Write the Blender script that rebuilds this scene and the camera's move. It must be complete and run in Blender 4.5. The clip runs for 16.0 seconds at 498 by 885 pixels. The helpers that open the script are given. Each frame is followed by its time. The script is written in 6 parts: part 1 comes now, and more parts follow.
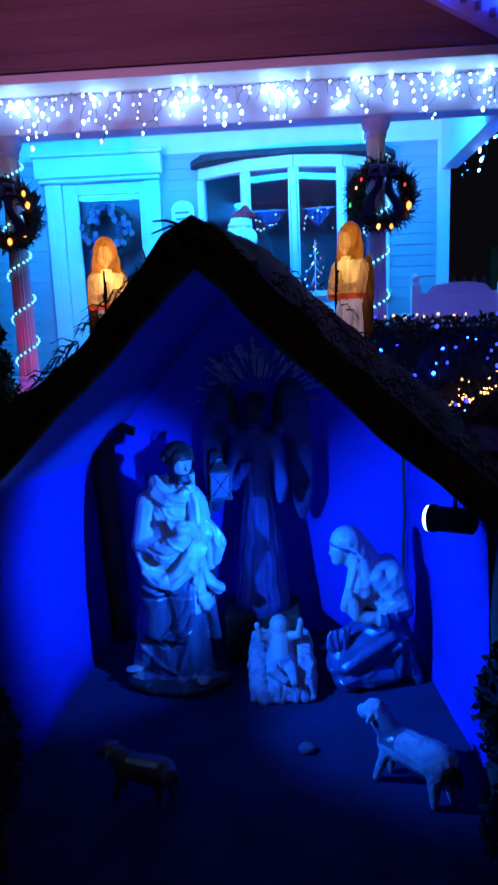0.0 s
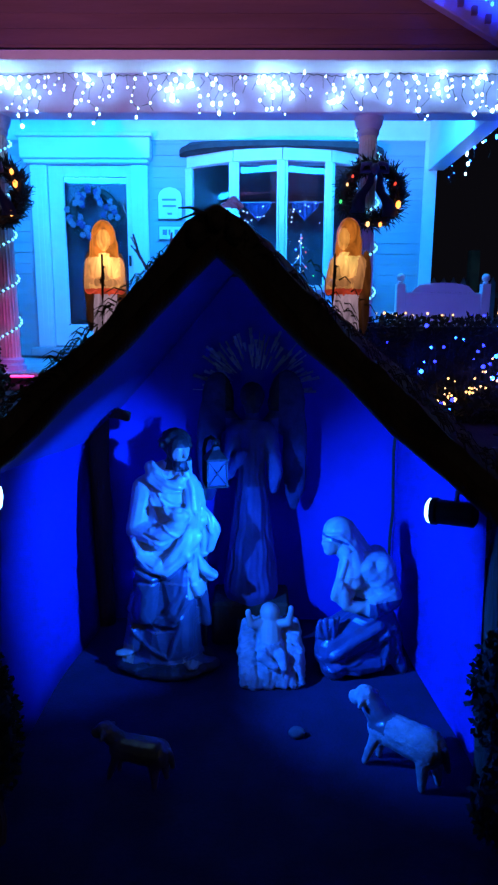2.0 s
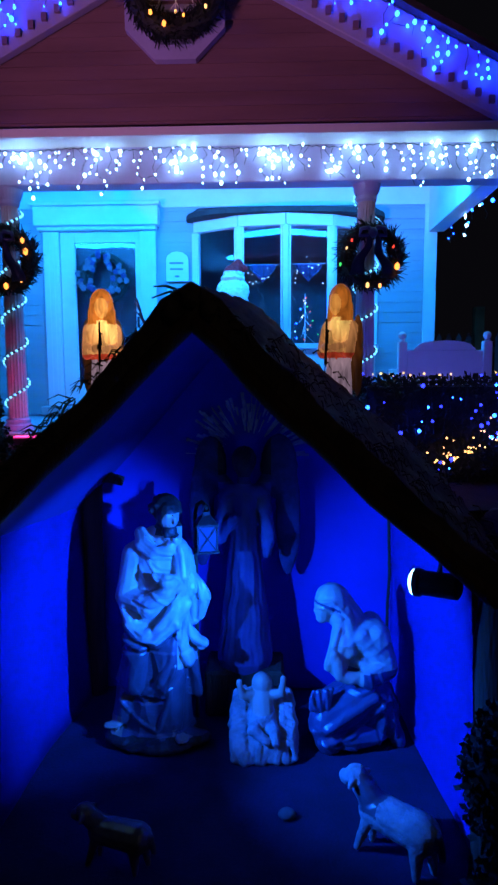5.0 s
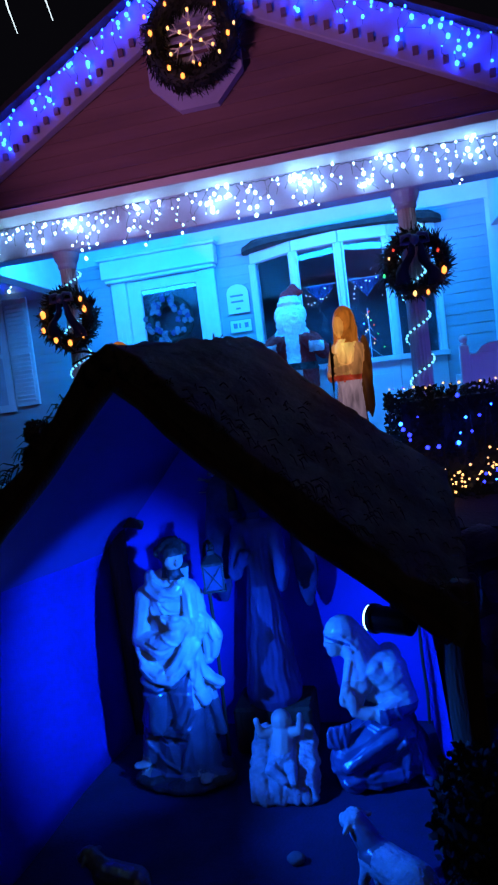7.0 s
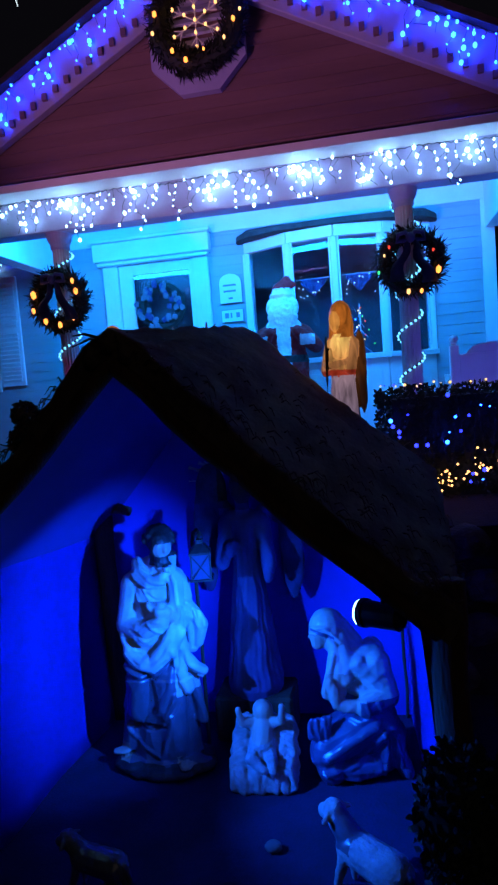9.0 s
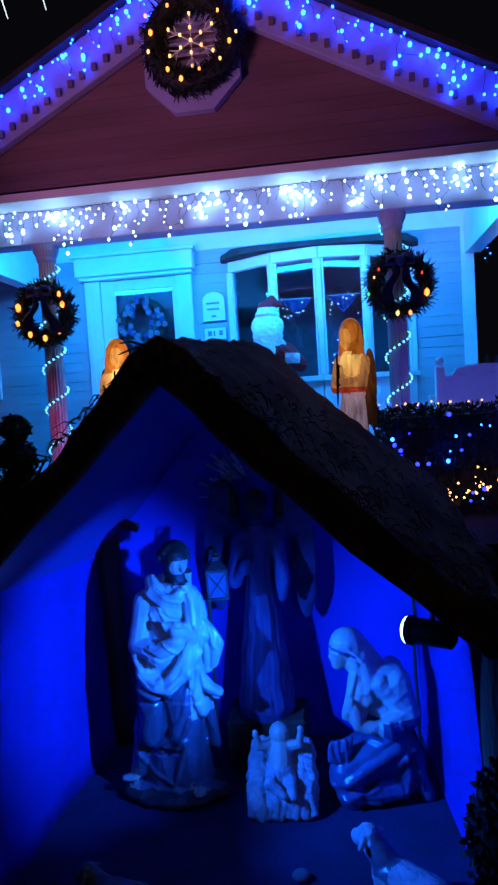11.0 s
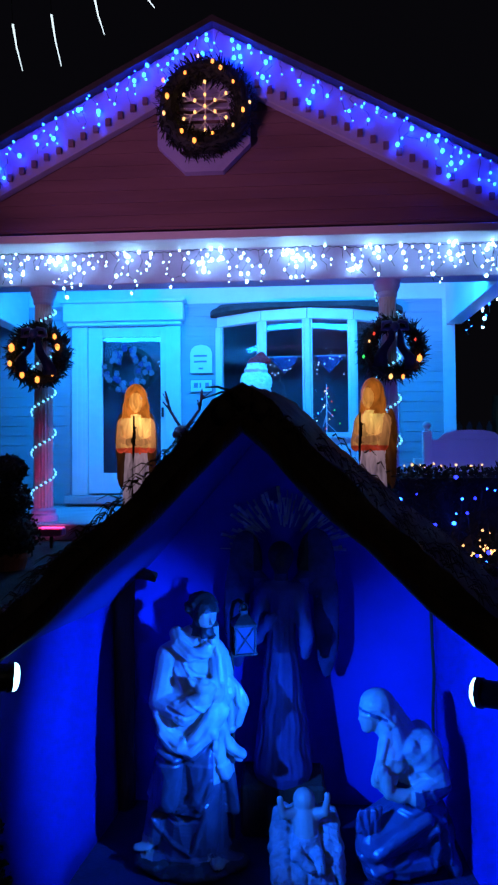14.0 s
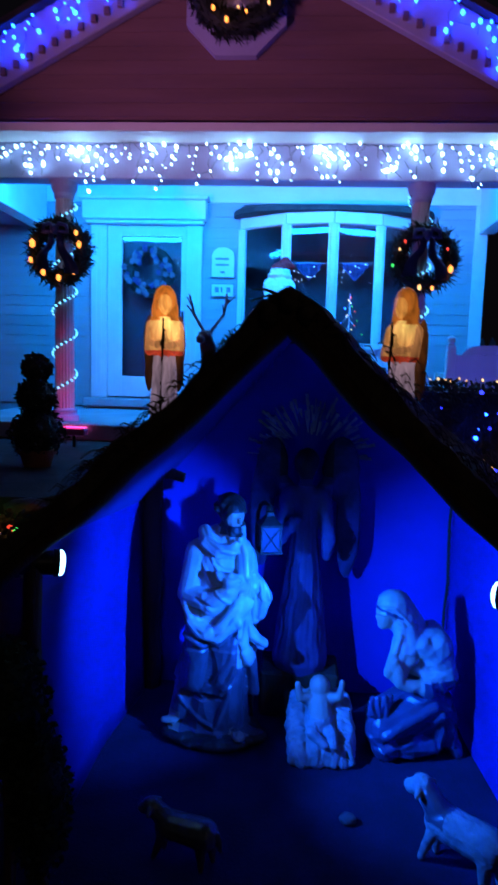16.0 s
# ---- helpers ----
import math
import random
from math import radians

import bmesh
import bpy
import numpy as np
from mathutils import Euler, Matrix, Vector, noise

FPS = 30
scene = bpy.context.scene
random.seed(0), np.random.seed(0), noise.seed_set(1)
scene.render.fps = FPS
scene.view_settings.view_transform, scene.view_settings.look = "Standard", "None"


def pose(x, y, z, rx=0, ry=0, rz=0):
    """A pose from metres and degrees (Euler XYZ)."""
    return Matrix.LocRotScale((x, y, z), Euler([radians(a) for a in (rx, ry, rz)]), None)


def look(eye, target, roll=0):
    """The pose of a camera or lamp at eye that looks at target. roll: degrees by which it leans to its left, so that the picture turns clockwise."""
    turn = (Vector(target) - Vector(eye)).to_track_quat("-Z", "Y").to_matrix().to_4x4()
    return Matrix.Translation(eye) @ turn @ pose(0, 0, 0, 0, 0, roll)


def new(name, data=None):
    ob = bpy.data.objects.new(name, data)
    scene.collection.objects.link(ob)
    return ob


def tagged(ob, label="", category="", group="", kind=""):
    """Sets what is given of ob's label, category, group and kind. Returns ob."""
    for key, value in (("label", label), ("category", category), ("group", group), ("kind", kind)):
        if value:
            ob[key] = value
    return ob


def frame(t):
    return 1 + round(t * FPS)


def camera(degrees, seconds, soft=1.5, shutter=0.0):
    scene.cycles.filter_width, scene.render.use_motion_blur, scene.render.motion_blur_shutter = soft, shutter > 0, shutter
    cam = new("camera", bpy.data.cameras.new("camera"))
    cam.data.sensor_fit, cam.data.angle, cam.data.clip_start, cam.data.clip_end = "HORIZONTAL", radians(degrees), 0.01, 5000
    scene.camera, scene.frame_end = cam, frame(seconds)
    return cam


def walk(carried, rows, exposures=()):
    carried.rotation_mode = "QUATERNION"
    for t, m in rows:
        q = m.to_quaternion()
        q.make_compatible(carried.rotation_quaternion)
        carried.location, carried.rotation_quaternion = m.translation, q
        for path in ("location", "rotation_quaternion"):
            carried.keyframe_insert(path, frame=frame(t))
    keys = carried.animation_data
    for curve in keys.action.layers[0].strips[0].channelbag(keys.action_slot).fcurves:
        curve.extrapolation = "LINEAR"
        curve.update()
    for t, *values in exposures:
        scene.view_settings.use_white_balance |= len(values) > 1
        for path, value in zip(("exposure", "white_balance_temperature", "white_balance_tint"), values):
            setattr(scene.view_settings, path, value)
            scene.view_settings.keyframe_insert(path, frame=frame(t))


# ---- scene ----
cam = camera(42.6, 16.0, soft=2.4, shutter=0.5)
PATH = [
    (0, (0.087, -0.482, 1.423), (-0.026, 1.484, 1.07), -2.3),
    (0.5, (0.056, -0.485, 1.423), (-0.072, 1.466, 1.004), -2.1),
    (1, (0.043, -0.501, 1.41), (0.005, 1.46, 1.02), -1.8),
    (1.5, (-0.019, -0.511, 1.425), (-0.052, 1.442, 0.994), 0.7),
    (2, (-0.024, -0.515, 1.42), (-0.041, 1.449, 1.041), 0.3),
    (2.5, (-0.027, -0.517, 1.435), (-0.044, 1.443, 1.035), 0.3),
    (3, (-0.021, -0.504, 1.427), (-0.009, 1.449, 0.998), -0.0),
    (5.5, (0.161, -0.504, 1.485), (0.025, 1.483, 1.298), -0.5),
    (6, (0.359, -0.485, 1.503), (0.075, 1.486, 1.315), -1.4),
    (6.5, (0.506, -0.471, 1.517), (0.077, 1.475, 1.351), -4.8),
    (7, (0.557, -0.458, 1.507), (0.138, 1.493, 1.373), -7.0),
    (7.5, (0.546, -0.457, 1.503), (0.164, 1.504, 1.398), -5.6),
    (8, (0.524, -0.457, 1.490), (0.210, 1.509, 1.306), -5.0),
    (8.5, (0.522, -0.458, 1.507), (0.251, 1.513, 1.302), -4.6),
    (9, (0.519, -0.464, 1.511), (0.149, 1.494, 1.343), -4.5),
    (11.5, (0.19, -0.462, 1.504), (0.018, 1.527, 1.389), -3.6),
    (12, (0.086, -0.448, 1.51), (0.004, 1.542, 1.327), -3.6),
    (12.5, (0.043, -0.478, 1.52), (-0.06, 1.515, 1.38), -1.2),
    (13, (0.014, -0.478, 1.503), (-0.134, 1.505, 1.291), -0.8),
    (13.5, (0.015, -0.448, 1.498), (-0.139, 1.544, 1.407), -1.6),
    (14, (-0.016, -0.482, 1.501), (-0.126, 1.514, 1.554), -0.5),
    (14.5, (-0.029, -0.435, 1.487), (-0.137, 1.546, 1.236), -0.5),
    (15, (-0.058, -0.429, 1.465), (-0.263, 1.522, 1.075), -2.2),
    (15.5, (-0.056, -0.485, 1.47), (-0.152, 1.485, 1.136), -0.3),
    (16, (-0.094, -0.51, 1.488), (-0.235, 1.472, 1.257), 1.7),
]
walk(cam, [(t, look(eye, target, roll)) for t, eye, target, roll in PATH], [(0, 0.38), (3.2, 0.38), (5.3, 0.05), (13.2, 0.05), (14, -0.05), (14.6, 0.05), (16, 0.05)])

# ---- world and large lights ----
world = bpy.data.worlds.new("night_sky")
scene.world = world
world.use_nodes = True
world.node_tree.nodes["Background"].inputs[0].default_value = (0.30, 0.27, 0.42, 1)
world.node_tree.nodes["Background"].inputs[1].default_value = 0.007


def spot_lamp(name, eye, target, power, color, angle, radius=0.03, blend=0.5):
    data = bpy.data.lights.new(name, "SPOT")
    data.energy, data.color, data.spot_size, data.spot_blend, data.shadow_soft_size = power, color, radians(angle), blend, radius
    ob = new(name, data)
    ob.matrix_world = look(eye, target)
    return ob


def area_lamp(name, eye, target, power, color, sx, sy):
    data = bpy.data.lights.new(name, "AREA")
    data.energy, data.color, data.shape, data.size, data.size_y = power, color, "RECTANGLE", sx, sy
    ob = new(name, data)
    ob.matrix_world = look(eye, target)
    return ob


BLUE = (0.004, 0.098, 1.0)
CYAN = (0.008, 0.255, 1.0)
# the two blue spotlights clamped under the stable's eaves
SPOT_R, AIM_R = Vector((0.470, 1.205, 0.898)), Vector((-0.64, 1.95, 0.56))
SPOT_L, AIM_L = Vector((-0.735, 1.19, 0.93)), Vector((0.64, 1.82, 0.40))
spot_lamp("blue_spot_beam", SPOT_R + (AIM_R - SPOT_R).normalized() * 0.02, AIM_R, 320, BLUE, 60, 0.014, 1.0)
spot_lamp("blue_spot_beam", SPOT_L + (AIM_L - SPOT_L).normalized() * 0.02, AIM_L, 325, BLUE, 68, 0.014, 1.0)
# cyan strip hidden behind the porch beam, washing the front wall
area_lamp("porch_strip_glow", (-0.72, 5.75, 3.30), (-0.72, 7.3, 2.0), 205, CYAN, 5.15, 0.08)
# pink floodlight at the foot of the porch column
spot_lamp("pink_flood_beam", (-1.90, 4.58, 0.985), (-2.28, 5.4, 1.25), 13, (1.0, 0.10, 0.55), 80, 0.05, 0.7)
# added fill lamp, unseen, low on the lawn to one side, reddening the gable
spot_lamp("gable_fill_beam", (-4.5, -2.0, 0.30), (-0.6, 5.05, 4.05), 1080, (0.76, 0.29, 0.74), 31, 0.06, 0.9)
# added warm fill, unseen, far behind the camera, to lift the dark thatch
warm_fill = bpy.data.lights.new("warm_fill_glow", "POINT")
warm_fill.energy, warm_fill.color, warm_fill.shadow_soft_size = 30, (0.95, 0.75, 0.62), 0.15
new("warm_fill_glow", warm_fill).location = (4.5, -9.0, 5.5)
# added violet fill, unseen behind the hedge, on bench and column
spot_lamp("violet_fill_beam", (1.50, 4.20, 0.99), (1.25, 5.6, 2.1), 30, (0.11, 0.09, 1.0), 110, 0.05, 0.8)


# ---- materials ----
def mat(name, color, rough=0.6, metal=0.0, var=0.18, scale=6.0, bump=0.15, bscale=70.0, dark=None, stretch=(1, 1, 1), per=0.0, spec=0.5):
    """Base colour with stains at a large scale and grain at a small one, and a fine relief."""
    m = bpy.data.materials.new(name)
    m.use_nodes = True
    nt = m.node_tree
    n, l = nt.nodes, nt.links
    b = n["Principled BSDF"]
    b.inputs["Roughness"].default_value, b.inputs["Metallic"].default_value = rough, metal
    b.inputs["Specular IOR Level"].default_value = spec
    co, mp = n.new("ShaderNodeTexCoord"), n.new("ShaderNodeMapping")
    mp.inputs["Scale"].default_value = stretch
    l.new(co.outputs["Object"], mp.inputs["Vector"])
    big, fine = n.new("ShaderNodeTexNoise"), n.new("ShaderNodeTexNoise")
    big.inputs["Scale"].default_value, big.inputs["Detail"].default_value = scale, 5
    fine.inputs["Scale"].default_value, fine.inputs["Detail"].default_value = bscale, 4
    for t in (big, fine):
        l.new(mp.outputs[0], t.inputs["Vector"])
    dark = dark or tuple(c * (1 - 2.2 * var) for c in color)
    mix = n.new("ShaderNodeMix")
    mix.data_type = "RGBA"
    mix.inputs[6].default_value, mix.inputs[7].default_value = (*dark, 1), (*color, 1)
    ramp = n.new("ShaderNodeMapRange")
    ramp.inputs[1].default_value, ramp.inputs[2].default_value = 0.32, 0.62
    l.new(big.outputs["Fac"], ramp.inputs[0])
    l.new(ramp.outputs[0], mix.inputs[0])
    grain = n.new("ShaderNodeMix")
    grain.data_type, grain.blend_type = "RGBA", "MULTIPLY"
    grain.inputs[0].default_value = min(1.0, var * 2)
    l.new(mix.outputs[2], grain.inputs[6])
    l.new(fine.outputs["Color"], grain.inputs[7])
    bright = n.new("ShaderNodeHueSaturation")
    bright.inputs["Saturation"].default_value = 1.0
    fac = n.new("ShaderNodeMapRange")
    fac.inputs[3].default_value, fac.inputs[4].default_value = 1.0 + min(1.0, var * 2) * 0.8 - per, 1.0 + min(1.0, var * 2) * 0.8 + per
    info = n.new("ShaderNodeObjectInfo")
    l.new(info.outputs["Random"], fac.inputs[0])
    l.new(fac.outputs[0], bright.inputs["Value"])
    grey = n.new("ShaderNodeRGBToBW")
    l.new(fine.outputs["Color"], grey.inputs[0])
    l.new(grey.outputs[0], grain.inputs[7])
    l.new(grain.outputs[2], bright.inputs["Color"])
    l.new(bright.outputs[0], b.inputs["Base Color"])
    if bump:
        bp = n.new("ShaderNodeBump")
        bp.inputs["Strength"].default_value, bp.inputs["Distance"].default_value = bump, 0.01
        l.new(fine.outputs["Fac"], bp.inputs["Height"])
        l.new(bp.outputs[0], b.inputs["Normal"])
    return m


def glow(name, color, strength, base=None):
    m = bpy.data.materials.new(name)
    m.use_nodes = True
    b = m.node_tree.nodes["Principled BSDF"]
    b.inputs["Base Color"].default_value = (*(base or color), 1)
    b.inputs["Emission Color"].default_value = (*color, 1)
    b.inputs["Emission Strength"].default_value = strength
    b.inputs["Roughness"].default_value = 0.3
    return m


def inner_lit(name, hot, cool, strength, centre, reach, floor):
    """Blow-moulded plastic lit from within: an inner bulb's falloff is put into the emission."""
    m = bpy.data.materials.new(name)
    m.use_nodes = True
    nt = m.node_tree
    n, l = nt.nodes, nt.links
    b = n["Principled BSDF"]
    b.inputs["Base Color"].default_value, b.inputs["Roughness"].default_value = (*[c * 0.6 for c in cool], 1), 0.45
    co = n.new("ShaderNodeTexCoord")
    far = n.new("ShaderNodeVectorMath")
    far.operation = "DISTANCE"
    far.inputs[1].default_value = centre
    l.new(co.outputs["Object"], far.inputs[0])
    mr = n.new("ShaderNodeMapRange")
    mr.inputs[1].default_value, mr.inputs[2].default_value = 0.0, reach
    mr.inputs[3].default_value, mr.inputs[4].default_value = 1.0, 0.0
    l.new(far.outputs["Value"], mr.inputs[0])
    mix = n.new("ShaderNodeMix")
    mix.data_type = "RGBA"
    mix.inputs[6].default_value, mix.inputs[7].default_value = (*cool, 1), (*hot, 1)
    l.new(mr.outputs[0], mix.inputs[0])
    l.new(mix.outputs[2], b.inputs["Emission Color"])
    # streaks in the emission stand for shading of the moulded folds
    noise_ = n.new("ShaderNodeTexNoise")
    noise_.inputs["Scale"].default_value, noise_.inputs["Detail"].default_value, noise_.inputs["Distortion"].default_value = 13, 3, 1.2
    squeeze = n.new("ShaderNodeMapping")
    squeeze.inputs["Scale"].default_value = (1.4, 1.4, 0.55)
    l.new(co.outputs["Object"], squeeze.inputs["Vector"])
    l.new(squeeze.outputs[0], noise_.inputs["Vector"])
    s = n.new("ShaderNodeMath")
    s.operation = "MULTIPLY_ADD"
    s.inputs[1].default_value, s.inputs[2].default_value = strength, floor
    l.new(mr.outputs[0], s.inputs[0])
    s2 = n.new("ShaderNodeMath")
    s2.operation = "MULTIPLY"
    nr = n.new("ShaderNodeMapRange")
    nr.inputs[1].default_value, nr.inputs[2].default_value, nr.inputs[3].default_value, nr.inputs[4].default_value = 0.35, 0.65, 0.42, 1.3
    l.new(noise_.outputs["Fac"], nr.inputs[0])
    l.new(s.outputs[0], s2.inputs[0])
    l.new(nr.outputs[0], s2.inputs[1])
    l.new(s2.outputs[0], b.inputs["Emission Strength"])
    return m


def glass(name):
    m = bpy.data.materials.new(name)
    m.use_nodes = True
    b = m.node_tree.nodes["Principled BSDF"]
    b.inputs["Base Color"].default_value = (0.9, 0.95, 1, 1)
    b.inputs["Roughness"].default_value = 0.03
    b.inputs["Transmission Weight"].default_value = 1.0
    b.inputs["IOR"].default_value = 1.45
    return m


M_EARTH = mat("dark_earth", (0.055, 0.045, 0.04), 0.95, var=0.3, scale=3, bump=0.6, bscale=40)
M_SIDING = mat("white_vinyl_siding", (0.36, 0.40, 0.44), 0.55, var=0.06, scale=2, bump=0.05, bscale=30, stretch=(0.3, 1, 3))
M_TRIM = mat("white_trim_paint", (0.78, 0.78, 0.77), 0.45, var=0.04, scale=3, bump=0.04, bscale=40)
M_RED_SIDING = mat("barn_red_siding", (0.25, 0.14, 0.14), 0.55, var=0.12, scale=2, bump=0.08, bscale=40, stretch=(0.3, 1, 3))
# white boards; the lilac light on them is put into this colour
M_BEAM = mat("white_in_lilac_light", (0.46, 0.44, 0.68), 0.5, var=0.08, scale=2, bump=0.05, bscale=30)
M_SHINGLE = mat("asphalt_shingle", (0.05, 0.045, 0.045), 0.9, var=0.2, scale=8, bump=0.5, bscale=90)
M_DECK = mat("grey_deck_paint", (0.42, 0.43, 0.45), 0.6, var=0.12, scale=3, bump=0.1, bscale=50)
# room surfaces share one dark grey: their unlit gloom is in it
M_DARK_ROOM = mat("unlit_room_grey", (0.15, 0.15, 0.18), 0.8, var=0.1)
M_GLASS = glass("window_glass")
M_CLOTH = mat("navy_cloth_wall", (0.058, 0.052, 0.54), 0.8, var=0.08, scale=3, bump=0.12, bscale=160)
# same cloth as the walls, darkened: the ceiling's shade is in the colour
M_ROOFIN = mat("navy_cloth_shaded", (0.050, 0.042, 0.27), 0.85, var=0.08, scale=3, bump=0.12, bscale=160)
M_FLOOR = mat("dark_felt_floor", (0.018, 0.019, 0.064), 0.95, var=0.2, scale=5, bump=0.35, bscale=90)
M_THATCH = mat("weathered_thatch", (0.17, 0.13, 0.095), 0.95, var=0.3, scale=7, bump=0.9, bscale=45, stretch=(1, 0.35, 1))
M_STRAW = mat("dry_straw", (0.13, 0.10, 0.065), 0.9, var=0.25, scale=10, per=0.15)
M_BARK = mat("brown_timber", (0.12, 0.065, 0.035), 0.85, var=0.25, scale=5, bump=0.7, bscale=30, stretch=(4, 4, 0.5))
M_BLACK = mat("black_plastic", (0.015, 0.015, 0.016), 0.4, var=0.1, bump=0.05)
M_PLASTER = mat("cream_painted_resin", (0.56, 0.50, 0.42), 0.34, var=0.14, scale=14, bump=0.08, bscale=120, spec=0.8)
M_BROWNROBE = mat("brown_painted_resin", (0.13, 0.105, 0.13), 0.30, var=0.2, scale=12, bump=0.08, bscale=120, spec=0.8)
M_BLUEROBE = mat("blue_painted_resin", (0.07, 0.09, 0.17), 0.30, var=0.18, scale=12, bump=0.06, bscale=120, spec=0.9)
M_HAIR = mat("dark_hair_resin", (0.05, 0.035, 0.028), 0.5, var=0.2, scale=20, bump=0.5, bscale=60)
M_SKIN = mat("painted_resin_skin", (0.50, 0.36, 0.26), 0.42, var=0.08, scale=14, bump=0.05)
M_GOWN = mat("dull_blue_gown", (0.13, 0.13, 0.31), 0.6, var=0.15, scale=9, bump=0.15)
M_WING = mat("shaded_feather", (0.07, 0.07, 0.18), 0.7, var=0.25, scale=14, bump=0.5, bscale=40)
M_WOOL = mat("white_wool_resin", (0.45, 0.43, 0.40), 0.7, var=0.2, scale=16, bump=0.8, bscale=70)
M_NEEDLE = mat("dark_fir_needles", (0.020, 0.030, 0.026), 0.75, var=0.3, scale=10, per=0.1)
M_RIBBON = mat("navy_satin_ribbon", (0.035, 0.045, 0.16), 0.32, var=0.12, scale=10)
M_LEAF = mat("dark_box_leaves", (0.030, 0.045, 0.022), 0.6, var=0.3, scale=8)
M_STONE = mat("grey_field_stone", (0.16, 0.15, 0.15), 0.85, var=0.25, scale=4, bump=0.8, bscale=20, per=0.2)
M_RED = mat("red_plush", (0.42, 0.012, 0.016), 0.8, var=0.15, scale=12, bump=0.4, bscale=120)
M_FUR = mat("white_plush", (0.80, 0.80, 0.78), 0.85, var=0.06, scale=16, bump=0.7, bscale=90)
M_WIRE = mat("dark_green_wire", (0.012, 0.03, 0.02), 0.5, var=0.05, bump=0)
M_PINKPOT = mat("pink_plastic", (0.75, 0.10, 0.32), 0.4, var=0.08, bump=0.05)
M_TERRA = mat("terracotta", (0.36, 0.13, 0.07), 0.8, var=0.15, scale=8, bump=0.2)
M_FOIL = mat("clear_foil_rays", (0.85, 0.88, 0.95), 0.12, metal=0.0, var=0.2, scale=20, bump=0.2)
M_COLUMN = mat("pale_pink_column", (0.60, 0.48, 0.54), 0.5, var=0.06, scale=4, bump=0.05)
M_FLOWER = mat("silvery_silk_flower", (0.15, 0.155, 0.21), 0.6, var=0.15, scale=12)
M_GREYINK = mat("grey_sign_ink", (0.24, 0.24, 0.27), 0.7, var=0.05, bump=0)
M_GLINT = glow("window_glint_bulb", (0.75, 0.88, 1.0), 2.5)
G_ICE = glow("white_led", (0.32, 0.68, 1.0), 12.0)
G_BLUE = glow("blue_led", (0.004, 0.032, 1.0), 50.0)
G_BLUEW = glow("pale_blue_led", (0.005, 0.055, 1.0), 42.0)
G_ROPE = glow("aqua_led", (0.16, 0.62, 1.0), 2.2)
G_WARM = glow("warm_led", (1.0, 0.30, 0.05), 2.6)
G_AMBER = glow("amber_led", (1.0, 0.50, 0.16), 2.2)
G_RED = glow("red_led", (1.0, 0.06, 0.03), 1.8)
G_GREEN = glow("green_led", (0.06, 0.9, 0.12), 1.5)
G_DEEP = glow("deep_blue_led", (0.02, 0.03, 1.0), 5.0)
G_LENS = glow("blue_spot_lens", (0.30, 0.72, 1.0), 7.0)
G_TUBE = glow("white_meteor_tube", (0.75, 0.92, 1.0), 1.3)


# ---- helpers ----
def part(name, bm, material, parent=None, label="", smooth=False, bevel=0.0):
    """Links a bmesh as one mesh object, under a thing or a part."""
    if bevel:
        bmesh.ops.bevel(bm, geom=list(bm.edges), offset=bevel, segments=1, affect="EDGES", clamp_overlap=True)
    me = bpy.data.meshes.new(name)
    bm.normal_update()
    bm.to_mesh(me)
    bm.free()
    for m in material if isinstance(material, (list, tuple)) else [material]:
        me.materials.append(m)
    if smooth:
        me.polygons.foreach_set("use_smooth", [True] * len(me.polygons))
    ob = new(name, me)
    ob.parent = parent
    if label:
        ob["label"] = label
    return ob


def thing(name, label, category, loc=(0, 0, 0), group="", kind="", rot=(0, 0, 0)):
    ob = new(name)
    ob.empty_display_size = 0.05
    ob.matrix_world = pose(*loc, *rot)
    return tagged(ob, label, category, group, kind)


def box(bm, x0, x1, y0, y1, z0, z1):
    vs = [bm.verts.new((x, y, z)) for x in (x0, x1) for y in (y0, y1) for z in (z0, z1)]
    for f in ((0, 1, 3, 2), (4, 6, 7, 5), (0, 4, 5, 1), (2, 3, 7, 6), (0, 2, 6, 4), (1, 5, 7, 3)):
        bm.faces.new([vs[i] for i in f])
    return vs


def boxed(*dims):
    bm = bmesh.new()
    box(bm, *dims)
    return bm


def prism(bm, outline, y0, y1):
    """An outline in x and z, closed, pushed from y0 to y1."""
    a = [bm.verts.new((x, y0, z)) for x, z in outline]
    b = [bm.verts.new((x, y1, z)) for x, z in outline]
    bm.faces.new(a)
    bm.faces.new(b[::-1])
    for i in range(len(a)):
        j = (i + 1) % len(a)
        bm.faces.new((a[j], a[i], b[i], b[j]))


def tube(bm, pts, r, sides=6, r_end=None, caps=True):
    pts = [Vector(p) for p in pts]
    rings = []
    for i, p in enumerate(pts):
        d = (pts[min(i + 1, len(pts) - 1)] - pts[max(i - 1, 0)]).normalized()
        u = d.orthogonal().normalized() if i == 0 else (u - d * u.dot(d)).normalized()
        w = d.cross(u)
        rr = r if r_end is None else r + (r_end - r) * i / max(1, len(pts) - 1)
        rings.append([bm.verts.new(p + (u * math.cos(a) + w * math.sin(a)) * rr) for a in (2 * math.pi * k / sides for k in range(sides))])
    for a, b in zip(rings, rings[1:]):
        for k in range(sides):
            bm.faces.new((a[k], a[(k + 1) % sides], b[(k + 1) % sides], b[k]))
    if caps:
        bm.faces.new(rings[0][::-1])
        bm.faces.new(rings[-1])


